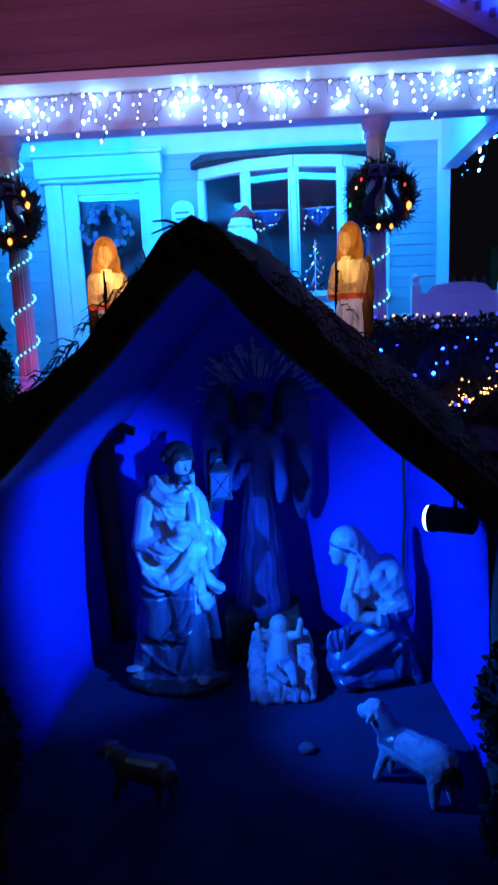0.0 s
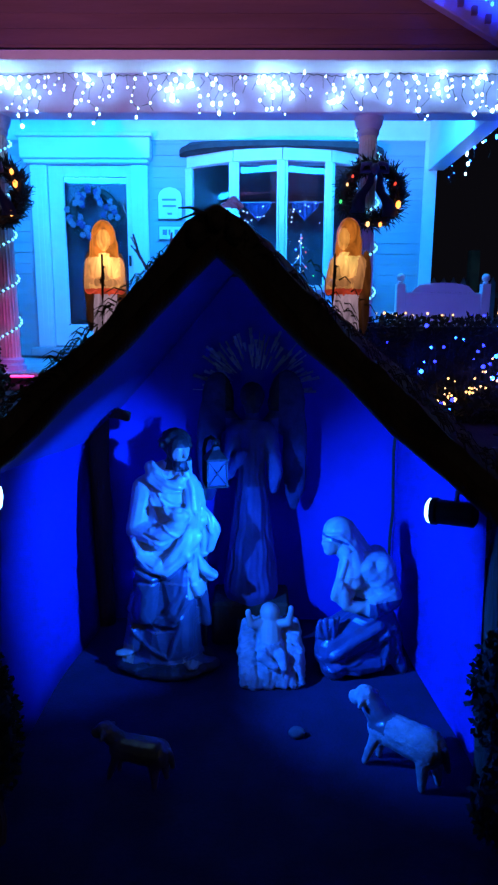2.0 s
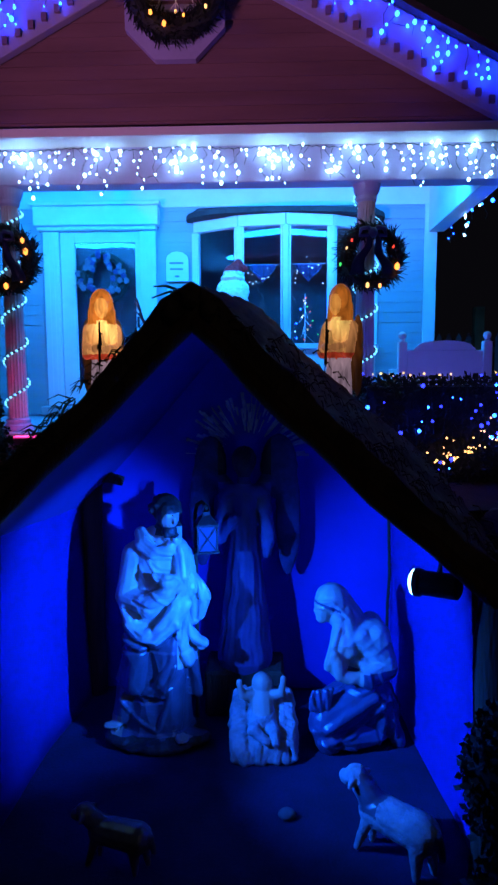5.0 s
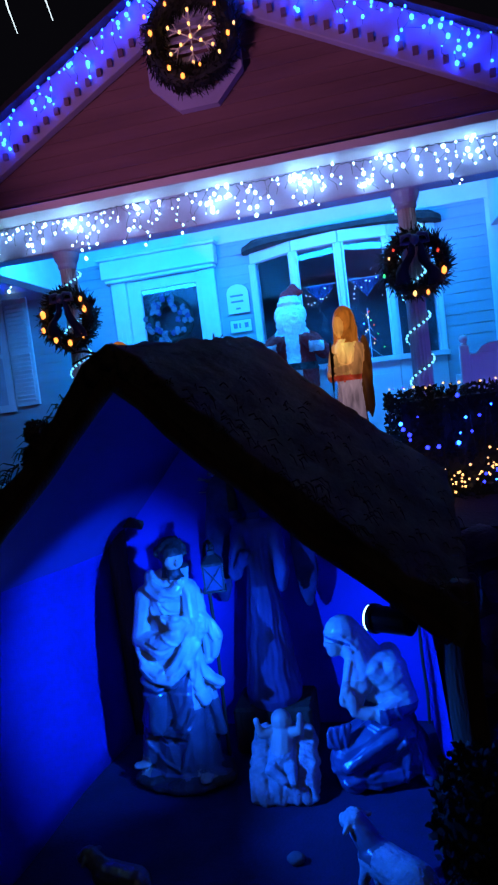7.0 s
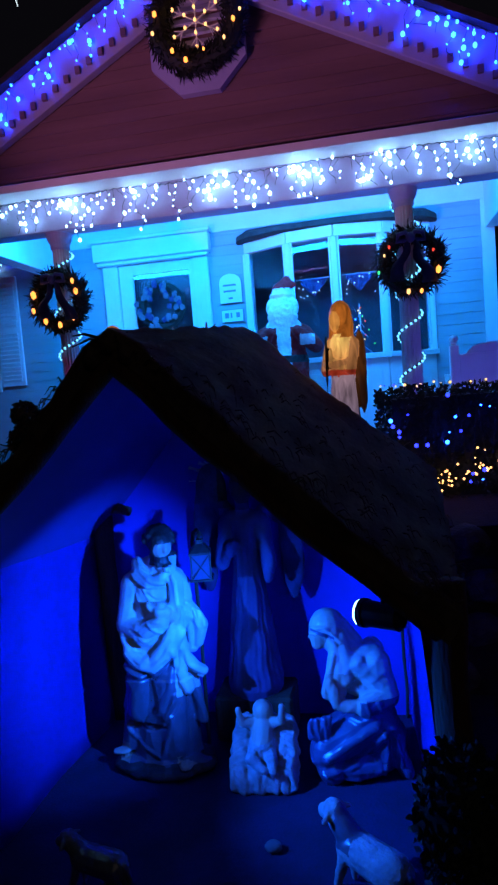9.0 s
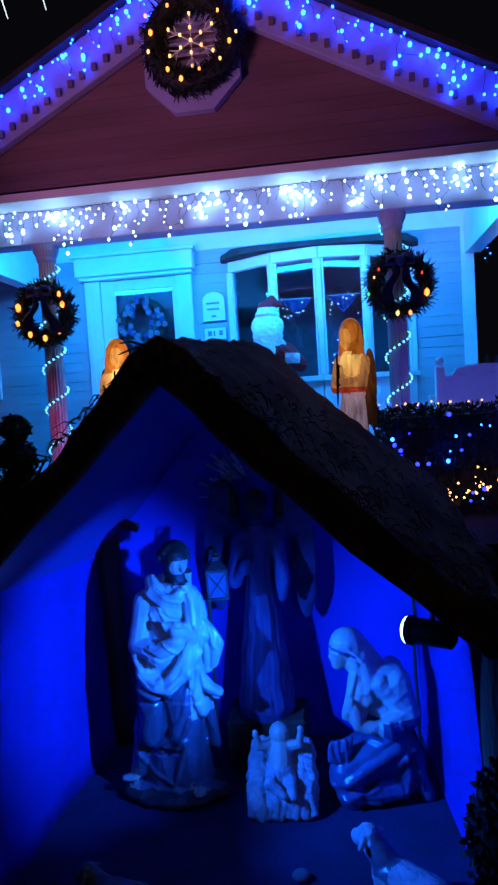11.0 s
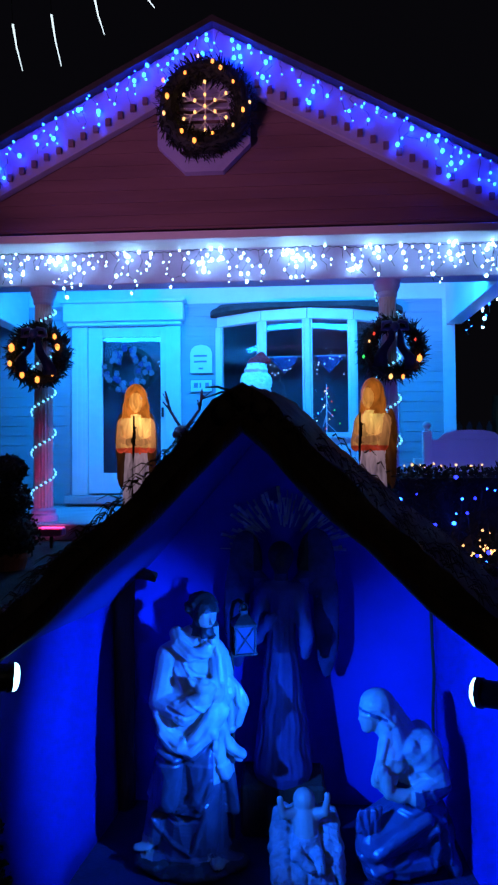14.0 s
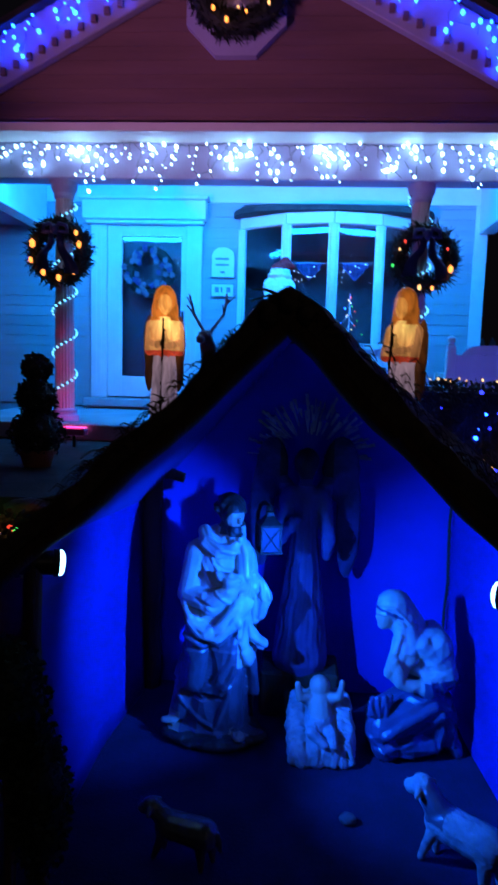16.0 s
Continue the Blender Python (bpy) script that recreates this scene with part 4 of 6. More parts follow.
# the standing bearded figure
JB = [(0.03, 0.148, 0.115), (0.18, 0.132, 0.108), (0.36, 0.118, 0.098), (0.52, 0.108, 0.090), (0.64, 0.106, 0.084), (0.74, 0.100, 0.070), (0.80, 0.080, 0.055)]
JS = [((0.0, -0.01, 0.018), (0.205, 0.155, 0.03)), ((0.13, -0.07, 0.028), (0.085, 0.06, 0.03)), ((-0.13, -0.05, 0.03), (0.085, 0.07, 0.03)), ((0.02, -0.12, 0.02), (0.12, 0.05, 0.028)),
      ((-0.180, -0.055, 0.078), (0.040, 0.032, 0.018)), ((-0.165, -0.02, 0.10), 0.030, (-0.13, 0.0, 0.15), 0.045), ((0.10, -0.115, 0.050), (0.026, 0.040, 0.016))]
for (z0, x0, y0), (z1, x1, y1) in zip(JB, JB[1:]):
    for k in range(12):
        t = k / 12
        JS.append(((0.012 * (z0 + (z1 - z0) * t), 0, z0 + (z1 - z0) * t + 0.01), (x0 + (x1 - x0) * t, y0 + (y1 - y0) * t, 0.07)))
# tunic swept back over the trailing foot, cloth gathered at the hip
JS += [((-0.09, -0.01, 0.30), 0.060, (-0.135, -0.02, 0.12), 0.055), ((0.05, -0.05, 0.40), 0.07, (0.04, -0.055, 0.10), 0.07), ((-0.07, -0.06, 0.46), 0.055, (-0.08, -0.05, 0.26), 0.055)]
JS += strand([(-0.105, -0.045, 0.56), (-0.08, -0.085, 0.485), (0.0, -0.105, 0.455), (0.07, -0.10, 0.53), (0.105, -0.075, 0.66), (0.10, -0.04, 0.79)], 0.032, 0.030)
# cloth that falls from the far arm, in two ends
JS += strand([(0.13, -0.02, 0.68), (0.165, -0.03, 0.64), (0.195, -0.035, 0.595), (0.170, -0.03, 0.52)], 0.024, 0.022)
JS += strand([(0.135, -0.02, 0.66), (0.150, -0.03, 0.58), (0.150, -0.03, 0.50)], 0.026, 0.020)
JS += strand([(0.105, -0.06, 0.56), (0.120, -0.07, 0.48), (0.160, -0.06, 0.43), (0.182, -0.05, 0.41)], 0.024, 0.022)
JS += strand([(0.095, -0.08, 0.52), (0.105, -0.085, 0.42), (0.125, -0.08, 0.355)], 0.026, 0.020)
JS += strand([(0.12, -0.01, 0.42), (0.145, -0.015, 0.30), (0.155, -0.01, 0.19)], 0.030, 0.028)
# shoulders, arms folded over the chest, wide cuffs
JS += [((-0.070, 0, 0.765), 0.050, (0.085, 0, 0.775), 0.046), ((-0.085, -0.005, 0.76), 0.048, (-0.115, -0.035, 0.60), 0.044), ((-0.115, -0.035, 0.60), 0.044, (-0.02, -0.105, 0.585), 0.040),
       ((-0.02, -0.105, 0.585), 0.042, (0.05, -0.12, 0.635), 0.032), ((0.05, -0.12, 0.638), 0.020, (0.085, -0.118, 0.675), 0.014),
       ((0.105, 0.0, 0.75), 0.044, (0.125, -0.045, 0.63), 0.040), ((0.125, -0.045, 0.63), 0.040, (0.05, -0.115, 0.68), 0.032), ((0.045, -0.117, 0.685), 0.018, (0.005, -0.108, 0.70), 0.013)]
# cowl, neck, bowed head turned aside, curly hair and beard
JS += strand([(-0.060, 0.0, 0.845), (-0.045, -0.045, 0.81), (0.0, -0.075, 0.785), (0.05, -0.075, 0.79), (0.085, -0.04, 0.83), (0.085, 0.0, 0.87)], 0.024, 0.020)
JS += [((0.015, -0.01, 0.79), 0.046, (0.040, -0.025, 0.88), 0.038), ((0.052, -0.040, 0.925), (0.046, 0.052, 0.060)), ((0.040, -0.012, 0.945), (0.058, 0.060, 0.058)), ((0.060, -0.068, 0.868), (0.030, 0.028, 0.034)), ((0.083, -0.086, 0.902), 0.008, (0.078, -0.080, 0.928), 0.006), ((0.052, -0.086, 0.936), 0.007, (0.090, -0.062, 0.936), 0.007)]
rr = random.Random(101)
for k in range(34):
    a, b = rr.uniform(0, 6.28), rr.uniform(-0.2, 1.4)
    q = Vector((math.cos(a) * math.cos(b), math.sin(a) * math.cos(b), math.sin(b)))
    if q.dot(Vector((0.45, -0.85, -0.2))) < 0.45:
        JS.append(((0.038 + 0.055 * q.x, -0.010 + 0.056 * q.y, 0.935 + 0.056 * q.z), (0.015, 0.015, 0.014)))
for k in range(10):
    JS.append(((0.060 + rr.uniform(-0.028, 0.024), -0.072 + rr.uniform(-0.018, 0.015), 0.858 + rr.uniform(-0.026, 0.012)), (0.011, 0.011, 0.012)))
FACE = Vector((0.56, -0.79, -0.24)).normalized()
MANTLE_FOLDS = [
    (0.017, 0.0110, [(-0.127, 0.570), (-0.099, 0.508), (-0.040, 0.478), (0.020, 0.506), (0.079, 0.580), (0.117, 0.674)]),
    (0.016, 0.0120, [(-0.121, 0.508), (-0.069, 0.460), (0.000, 0.454), (0.059, 0.508), (0.114, 0.601)]),
    (0.016, 0.0130, [(-0.117, 0.450), (-0.059, 0.422), (0.000, 0.422), (0.050, 0.463), (0.089, 0.520), (0.124, 0.601)]),
    (0.012, 0.0070, [(-0.059, 0.570), (-0.020, 0.539), (0.030, 0.558), (0.089, 0.622)]),
    (0.016, 0.0100, [(0.074, 0.456), (0.059, 0.362), (0.010, 0.268), (-0.059, 0.225)]),
    (0.013, 0.0080, [(0.091, 0.424), (0.076, 0.326), (0.035, 0.248)]),
    (0.030, 0.0090, [(-0.054, 0.404), (-0.081, 0.320), (-0.094, 0.253)]),
    (0.011, -0.0100, [(0.101, 0.508), (0.086, 0.362), (0.061, 0.268)]),
    (0.016, 0.0120, [(0.119, 0.653), (0.111, 0.549), (0.139, 0.456), (0.190, 0.412)]),
    (0.014, 0.0100, [(0.084, 0.523), (0.096, 0.424), (0.126, 0.357)]),
    (0.014, 0.0100, [(-0.057, 0.884), (-0.032, 0.830), (0.020, 0.793), (0.074, 0.782)]),
    (0.012, 0.0070, [(-0.079, 0.818), (-0.015, 0.766), (0.059, 0.759)]),
    (0.015, 0.0100, [(0.081, 0.849), (0.109, 0.773), (0.117, 0.674)]),
]
SLEEVE_FOLDS = [
    (0.010, 0.0060, [(-0.025, 0.752), (0.015, 0.679)]),
    (0.010, 0.0060, [(-0.057, 0.726), (-0.020, 0.641), (0.040, 0.648)]),
    (0.010, 0.0060, [(-0.054, 0.617), (-0.005, 0.637), (0.050, 0.601)]),
    (0.010, -0.0070, [(-0.010, 0.731), (0.025, 0.705), (0.069, 0.700)]),
    (0.010, -0.0080, [(-0.079, 0.601), (-0.010, 0.578), (0.059, 0.593)]),
    (0.013, 0.0080, [(-0.144, 0.187), (-0.094, 0.123), (0.000, 0.079)]),
    (0.014, 0.0090, [(0.010, 0.090), (0.050, 0.211), (0.074, 0.341)]),
    (0.012, -0.0080, [(-0.129, 0.206), (-0.050, 0.187), (0.025, 0.206)]),
    (0.011, 0.0070, [(0.139, 0.690), (0.168, 0.653), (0.180, 0.591)]),
    (0.011, 0.0070, [(0.158, 0.705), (0.200, 0.632), (0.208, 0.591)]),
    (0.010, -0.0070, [(0.144, 0.653), (0.160, 0.570), (0.156, 0.508)]),
]


def hem_at(x):
    return 0.235 - 0.02 * math.cos(x * 18) + max(0.0, x - 0.03) * 0.9


def standing_paint(p):
    if p.z > 0.845 and abs(p.x - 0.04) < 0.075:
        d = (p - Vector((0.046, -0.030, 0.918))).normalized()
        if d.dot(FACE) > 0.70 + 0.06 * noise.noise(p * 50) and 0.886 < p.z < 0.937:
            return 3
        return 2 if p.z > 0.872 or p.y < -0.048 else 0
    if p.y < -0.112 and 0.625 < p.z < 0.71 and p.x > -0.01:
        return 3
    if p.z < 0.05:
        return 2
    if -0.21 < p.x < -0.14 and p.z < 0.12 or p.y < -0.10 and 0.06 < p.x < 0.14 and p.z < 0.08:
        return 3
    u_line = 0.435 + 2.2 * max(0.0, -p.x - 0.02) ** 1.4 + 1.6 * max(0.0, p.x) ** 1.3
    return 0 if p.z > u_line or p.x > 0.085 and p.z > 0.33 else 1


def standing_folds(p, n):
    w = 0.9 * noise.noise(p * 9)
    if p.z > 0.845:
        return 0.0
    if p.z < 0.06:
        return 0.008 * noise.noise(p * 22)
    if p.y < 0.02 and p.z < 0.40:
        step = 0.010 if p.z > hem_at(p.x) else -0.004
        return step + 0.0030 * crease(60 * (p.x + 0.25 * p.z) + 2 * w)
    if p.z < 0.40:
        return 0.006 * crease(16 * math.atan2(p.x, -p.y) + 2 * w)
    return crumple(p, 0.0014)


sculpt("statue_of_bearded_figure", JS, 0.0038, [M_PLASTER, M_BROWNROBE, M_HAIR, M_SKIN], standing_paint, standing_folds, (-0.375, 1.95, 0.0), 4, "painted resin statue of a standing bearded man, arms folded", "statue", relax=2, warp=0.003, press=strokes(MANTLE_FOLDS + SLEEVE_FOLDS))

# the kneeling veiled figure
VEIL_FOLDS = [
    (0.014, 0.0090, [(-0.057, 0.494), (-0.073, 0.435), (-0.094, 0.359)]),
    (0.014, 0.0028, [(-0.037, 0.488), (-0.042, 0.429), (-0.064, 0.371)]),
    (0.010, 0.0060, [(-0.143, 0.572), (-0.094, 0.572), (-0.045, 0.534)]),
    (0.010, 0.0060, [(-0.137, 0.593), (-0.082, 0.599), (-0.027, 0.546)]),
    (0.014, 0.0028, [(-0.009, 0.359), (0.052, 0.382), (0.132, 0.435)]),
    (0.014, 0.0028, [(-0.015, 0.394), (0.046, 0.423), (0.107, 0.482)]),
    (0.014, 0.0028, [(-0.027, 0.429), (0.022, 0.462), (0.077, 0.509)]),
    (0.014, 0.0028, [(0.022, 0.336), (0.083, 0.347), (0.144, 0.371)]),
    (0.010, 0.0060, [(0.052, 0.330), (0.061, 0.298), (0.056, 0.275)]),
    (0.010, 0.0060, [(0.095, 0.330), (0.107, 0.300), (0.105, 0.275)]),
]
SKIRT_FOLDS = [
    (0.024, 0.0120, [(0.083, 0.224), (-0.015, 0.172), (-0.100, 0.119)]),
    (0.016, 0.0090, [(0.107, 0.195), (0.071, 0.125), (-0.015, 0.078), (-0.125, 0.055)]),
    (0.012, 0.0080, [(-0.027, 0.254), (0.034, 0.242), (0.071, 0.260)]),
    (0.012, -0.0090, [(-0.100, 0.090), (-0.015, 0.102), (0.058, 0.160)]),
    (0.012, 0.0080, [(-0.155, 0.102), (-0.100, 0.049), (0.010, 0.020)]),
    (0.012, 0.0090, [(0.113, 0.207), (0.122, 0.125), (0.107, 0.031)]),
    (0.011, 0.0080, [(0.144, 0.219), (0.162, 0.137), (0.174, 0.055)]),
    (0.010, -0.0080, [(0.128, 0.195), (0.141, 0.102), (0.138, 0.043)]),
    (0.009, 0.0060, [(-0.167, 0.254), (-0.149, 0.195)]),
    (0.009, 0.0060, [(-0.137, 0.260), (-0.125, 0.183)]),
    (0.009, 0.0060, [(-0.106, 0.260), (-0.100, 0.189)]),
]


def kneeling_paint(p):
    brow = p.z - 0.592 + 0.35 * (p.x + 0.14)
    if p.x < -0.045 and p.z > 0.53 and abs(brow) < 0.006:
        return 1
    if p.x < -0.085 and p.z > 0.49 and brow < 0:
        return 2
    if p.y < -0.075 and 0.285 < p.z < 0.43 and p.x < 0.03:
        return 2
    if p.z > 0.335 or p.x < -0.055 and p.z > 0.30:
        return 0
    return 1


MS = [((0.01, 0.0, 0.055), (0.170, 0.125, 0.065)), ((0.09, -0.03, 0.21), 0.085, (-0.10, -0.065, 0.125), 0.068), ((0.08, 0.04, 0.20), 0.085, (-0.08, 0.04, 0.12), 0.07), ((-0.11, -0.055, 0.12), 0.060, (-0.085, -0.06, 0.05), 0.062),
      ((0.11, 0.0, 0.13), (0.10, 0.10, 0.11)), ((0.085, 0, 0.22), 0.088, (0.05, 0, 0.36), 0.078), ((0.05, 0, 0.36), 0.078, (0.035, 0, 0.45), 0.064),
      ((-0.025, -0.045, 0.445), 0.042, (0.095, 0.03, 0.47), 0.048), ((0.085, -0.02, 0.455), (0.062, 0.055, 0.046)), ((0.098, -0.040, 0.435), (0.062, 0.058, 0.075)), ((0.075, 0.0, 0.40), (0.082, 0.075, 0.085)), ((0.03, -0.05, 0.455), 0.046, (0.115, -0.05, 0.38), 0.050),
      ((0.105, -0.03, 0.45), 0.048, (0.135, -0.060, 0.33), 0.046), ((0.135, -0.06, 0.325), 0.046, (0.045, -0.105, 0.305), 0.038), ((0.045, -0.105, 0.305), 0.026, (-0.058, -0.100, 0.320), 0.022),
      ((-0.056, -0.104, 0.322), 0.021, (-0.070, -0.094, 0.405), 0.010), ((-0.062, -0.084, 0.322), 0.021, (-0.076, -0.086, 0.402), 0.010), ((-0.052, -0.108, 0.335), 0.012, (-0.052, -0.104, 0.378), 0.007),
      ((-0.03, -0.05, 0.43), 0.040, (-0.055, -0.06, 0.33), 0.036),
      ((0.0, -0.01, 0.47), 0.042, (-0.065, -0.018, 0.53), 0.036), ((-0.082, -0.014, 0.585), (0.058, 0.056, 0.058)), ((-0.102, -0.020, 0.555), (0.038, 0.040, 0.052)), ((-0.112, -0.022, 0.520), (0.022, 0.024, 0.020)), ((-0.137, -0.026, 0.552), 0.008, (-0.130, -0.024, 0.572), 0.006),
      ((-0.070, -0.008, 0.598), (0.066, 0.063, 0.056)), ((-0.045, -0.004, 0.575), 0.056, (0.015, 0.0, 0.49), 0.058), ((0.0, -0.03, 0.475), 0.042, (0.10, -0.03, 0.472), 0.042)]
MS += strand([(-0.050, -0.040, 0.575), (-0.045, -0.048, 0.50), (-0.060, -0.055, 0.42), (-0.085, -0.060, 0.345)], 0.030, 0.026)
MS += strand([(-0.03, -0.035, 0.55), (-0.005, -0.05, 0.47), (-0.015, -0.06, 0.40)], 0.036, 0.036)
MS += strand([(0.13, 0.0, 0.17), (0.155, -0.035, 0.12), (0.175, -0.045, 0.06), (0.195, -0.05, 0.015)], 0.045, 0.028)
for k in range(4):
    MS += strand([(-0.085 - 0.022 * k, -0.085, 0.262 - 0.003 * k), (-0.095 - 0.022 * k, -0.092, 0.225), (-0.10 - 0.020 * k, -0.088, 0.185 + 0.006 * (k % 2))], 0.012, 0.013)


def kneeling_folds(p, n):
    if p.z > 0.48:
        return 0.0
    if p.z > 0.335:
        return crumple(p, 0.0012)
    return min(1.0, p.z / 0.05) * (0.0022 * crease(60 * (0.75 * p.x - p.z) + 2.4 * noise.noise(p * 9)) + crumple(p, 0.0014))


sculpt("statue_of_kneeling_figure", MS, 0.0038, [M_PLASTER, M_BLUEROBE, M_SKIN], kneeling_paint, kneeling_folds, (0.385, 1.93, 0.0), 6, "painted resin statue of a kneeling veiled woman, hands joined", "statue", relax=5, warp=0.003, press=strokes(VEIL_FOLDS + SKIRT_FOLDS))

# the infant lying back in a nest of cloth
IS = [((0, 0.0, 0.045), (0.112, 0.11, 0.05)), ((0, 0.06, 0.13), (0.105, 0.055, 0.11)), ((0, 0.02, 0.10), (0.10, 0.08, 0.07))]
rr = random.Random(41)
for sx in (-1, 1):
    for k in range(9):
        y = -0.085 + 0.02 * k
        zt = 0.085 + 0.016 * k
        IS += strand([(sx * 0.070, y, zt), (sx * (0.102 + rr.uniform(0, 0.014)), y - 0.01, zt - 0.012), (sx * (0.112 + rr.uniform(-0.006, 0.012)), y - 0.015, zt - 0.06), (sx * (0.096 + rr.uniform(-0.010, 0.006)), y - 0.012 + rr.uniform(-0.01, 0.01), max(0.012, zt - 0.12))], rr.uniform(0.010, 0.017), rr.uniform(0.011, 0.018))
for k in range(8):
    x = -0.092 + 0.026 * k
    IS += strand([(x, -0.065, 0.09), (x * 0.95 + rr.uniform(-0.012, 0.012), -0.095, 0.06 + rr.uniform(-0.01, 0.015)), (x * 0.95 + rr.uniform(-0.02, 0.02), -0.100, 0.02)], rr.uniform(0.010, 0.02), rr.uniform(0.016, 0.024))
IS += [((0, 0.040, 0.250), (0.042, 0.042, 0.045)), ((-0.036, 0.02, 0.205), 0.026, (0.036, 0.02, 0.205), 0.026), ((0, 0.02, 0.195), 0.044, (0, -0.035, 0.145), 0.048), ((-0.036, 0.02, 0.212), 0.022, (-0.078, 0.0, 0.222), 0.018), ((-0.078, 0.0, 0.222), 0.016, (-0.090, -0.008, 0.272), 0.011), ((-0.090, -0.008, 0.275), (0.013, 0.010, 0.017)),
       ((0.036, 0.02, 0.212), 0.022, (0.072, 0.0, 0.228), 0.018), ((0.072, 0.0, 0.228), 0.016, (0.080, -0.008, 0.285), 0.011), ((0.080, -0.008, 0.289), (0.013, 0.010, 0.018)),
       ((-0.022, -0.04, 0.135), 0.027, (-0.035, -0.095, 0.135), 0.021), ((-0.035, -0.095, 0.135), 0.019, (0.015, -0.115, 0.10), 0.014), ((0.022, -0.04, 0.135), 0.027, (0.042, -0.09, 0.125), 0.021), ((0.042, -0.09, 0.125), 0.019, (0.050, -0.118, 0.095), 0.014)]
sculpt("statue_of_infant_in_manger", IS, 0.0040, [M_WOOL, M_SKIN], lambda p: 1 if p.z > 0.175 and p.y < 0.06 and abs(p.x) < 0.12 and (abs(p.x) < 0.045 or p.z > 0.215) else 0, lambda p, n: crumple(p, 0.0034) if p.z < 0.17 else 0.0, (0.045, 1.86, 0.0), 2, "pale resin statue of an infant with raised arms in a manger", "statue", 0.0, warp=0.003, relax=3)

PED = thing("pedestal", "dark wooden block under the winged statue", "pedestal", (-0.035, 2.20, 0.0))
part("block", boxed(-0.17, 0.17, -0.11, 0.11, 0.0, 0.20), M_BARK, PED, bevel=0.012)


# wings and whole head take dark resins: their shade is in the colour
def angel_paint(p):
    if abs(p.x) > 0.115 and p.z > 0.30 and p.y > 0.005:
        return 1
    if p.z > 0.80:
        return 2 if p.z > 0.83 else 1
    return 0


sculpt("statue_of_winged_figure", [
    ((0, 0, 0.03), 0.125, (0, 0, 0.58), 0.056), ((0, 0, 0.58), 0.056, (0, 0.0, 0.74), 0.058), ((-0.055, 0, 0.755), 0.04, (0.055, 0, 0.755), 0.04),
    ((0, -0.005, 0.78), 0.03, (0, -0.01, 0.84), 0.03), ((0, -0.015, 0.885), (0.048, 0.052, 0.062)), ((0, 0.0, 0.90), (0.056, 0.055, 0.06)), ((-0.08, 0, 0.74), 0.034, (-0.105, -0.03, 0.57), 0.032), ((0.08, 0, 0.74), 0.034, (0.105, -0.04, 0.57), 0.032),
    ((-0.105, -0.03, 0.57), 0.030, (-0.04, -0.075, 0.66), 0.022), ((0.105, -0.04, 0.57), 0.034, (0.10, -0.045, 0.50), 0.020), ((-0.15, 0.06, 0.86), (0.075, 0.028, 0.14)), ((-0.19, 0.065, 0.66), (0.06, 0.022, 0.26)), ((0.15, 0.06, 0.86), (0.085, 0.028, 0.15)), ((0.19, 0.065, 0.64), (0.06, 0.022, 0.28)),
    ((-0.06, 0.05, 0.76), 0.03, (-0.15, 0.06, 0.85), 0.035), ((0.06, 0.05, 0.76), 0.03, (0.15, 0.06, 0.85), 0.035),
], 0.0075, [M_GOWN, M_WING, M_HAIR], angel_paint, angle_folds(11, 0.003, 0.02, 0.72, 0.3), (-0.035, 2.205, 0.20), 0, "dull blue winged statue in a long gown on a block", "statue")

# foil rays fanned on the back wall
halo = thing("foil_rays", "fan of crinkled clear foil rays behind the winged statue", "decoration", (-0.02, 2.335, 1.10))
rr = random.Random(77)
for i in range(110):
    a = radians(rr.uniform(0, 180))
    r0 = rr.uniform(0.10, 0.22)
    r1 = r0 + rr.uniform(0.03, 0.09)
    d, w = Vector((math.cos(a), 0, math.sin(a))), Vector((-math.sin(a), 0, math.cos(a)))
    hw = rr.uniform(0.002, 0.009)
    bm = bmesh.new()
    tw = rr.uniform(-0.010, 0.010)
    q = [bm.verts.new(d * r0 - w * hw * .4 + Vector((0, -0.012, 0))), bm.verts.new(d * r0 + w * hw * .4 + Vector((0, -0.012, 0))), bm.verts.new(d * r1 + w * hw + Vector((0, -0.016 + tw, 0))), bm.verts.new(d * r1 - w * hw + Vector((0, -0.016 - tw, 0)))]
    bm.faces.new(q)
    bmesh.ops.solidify(bm, geom=list(bm.faces), thickness=0.0015)
    part("ray", bm, M_FOIL, halo)


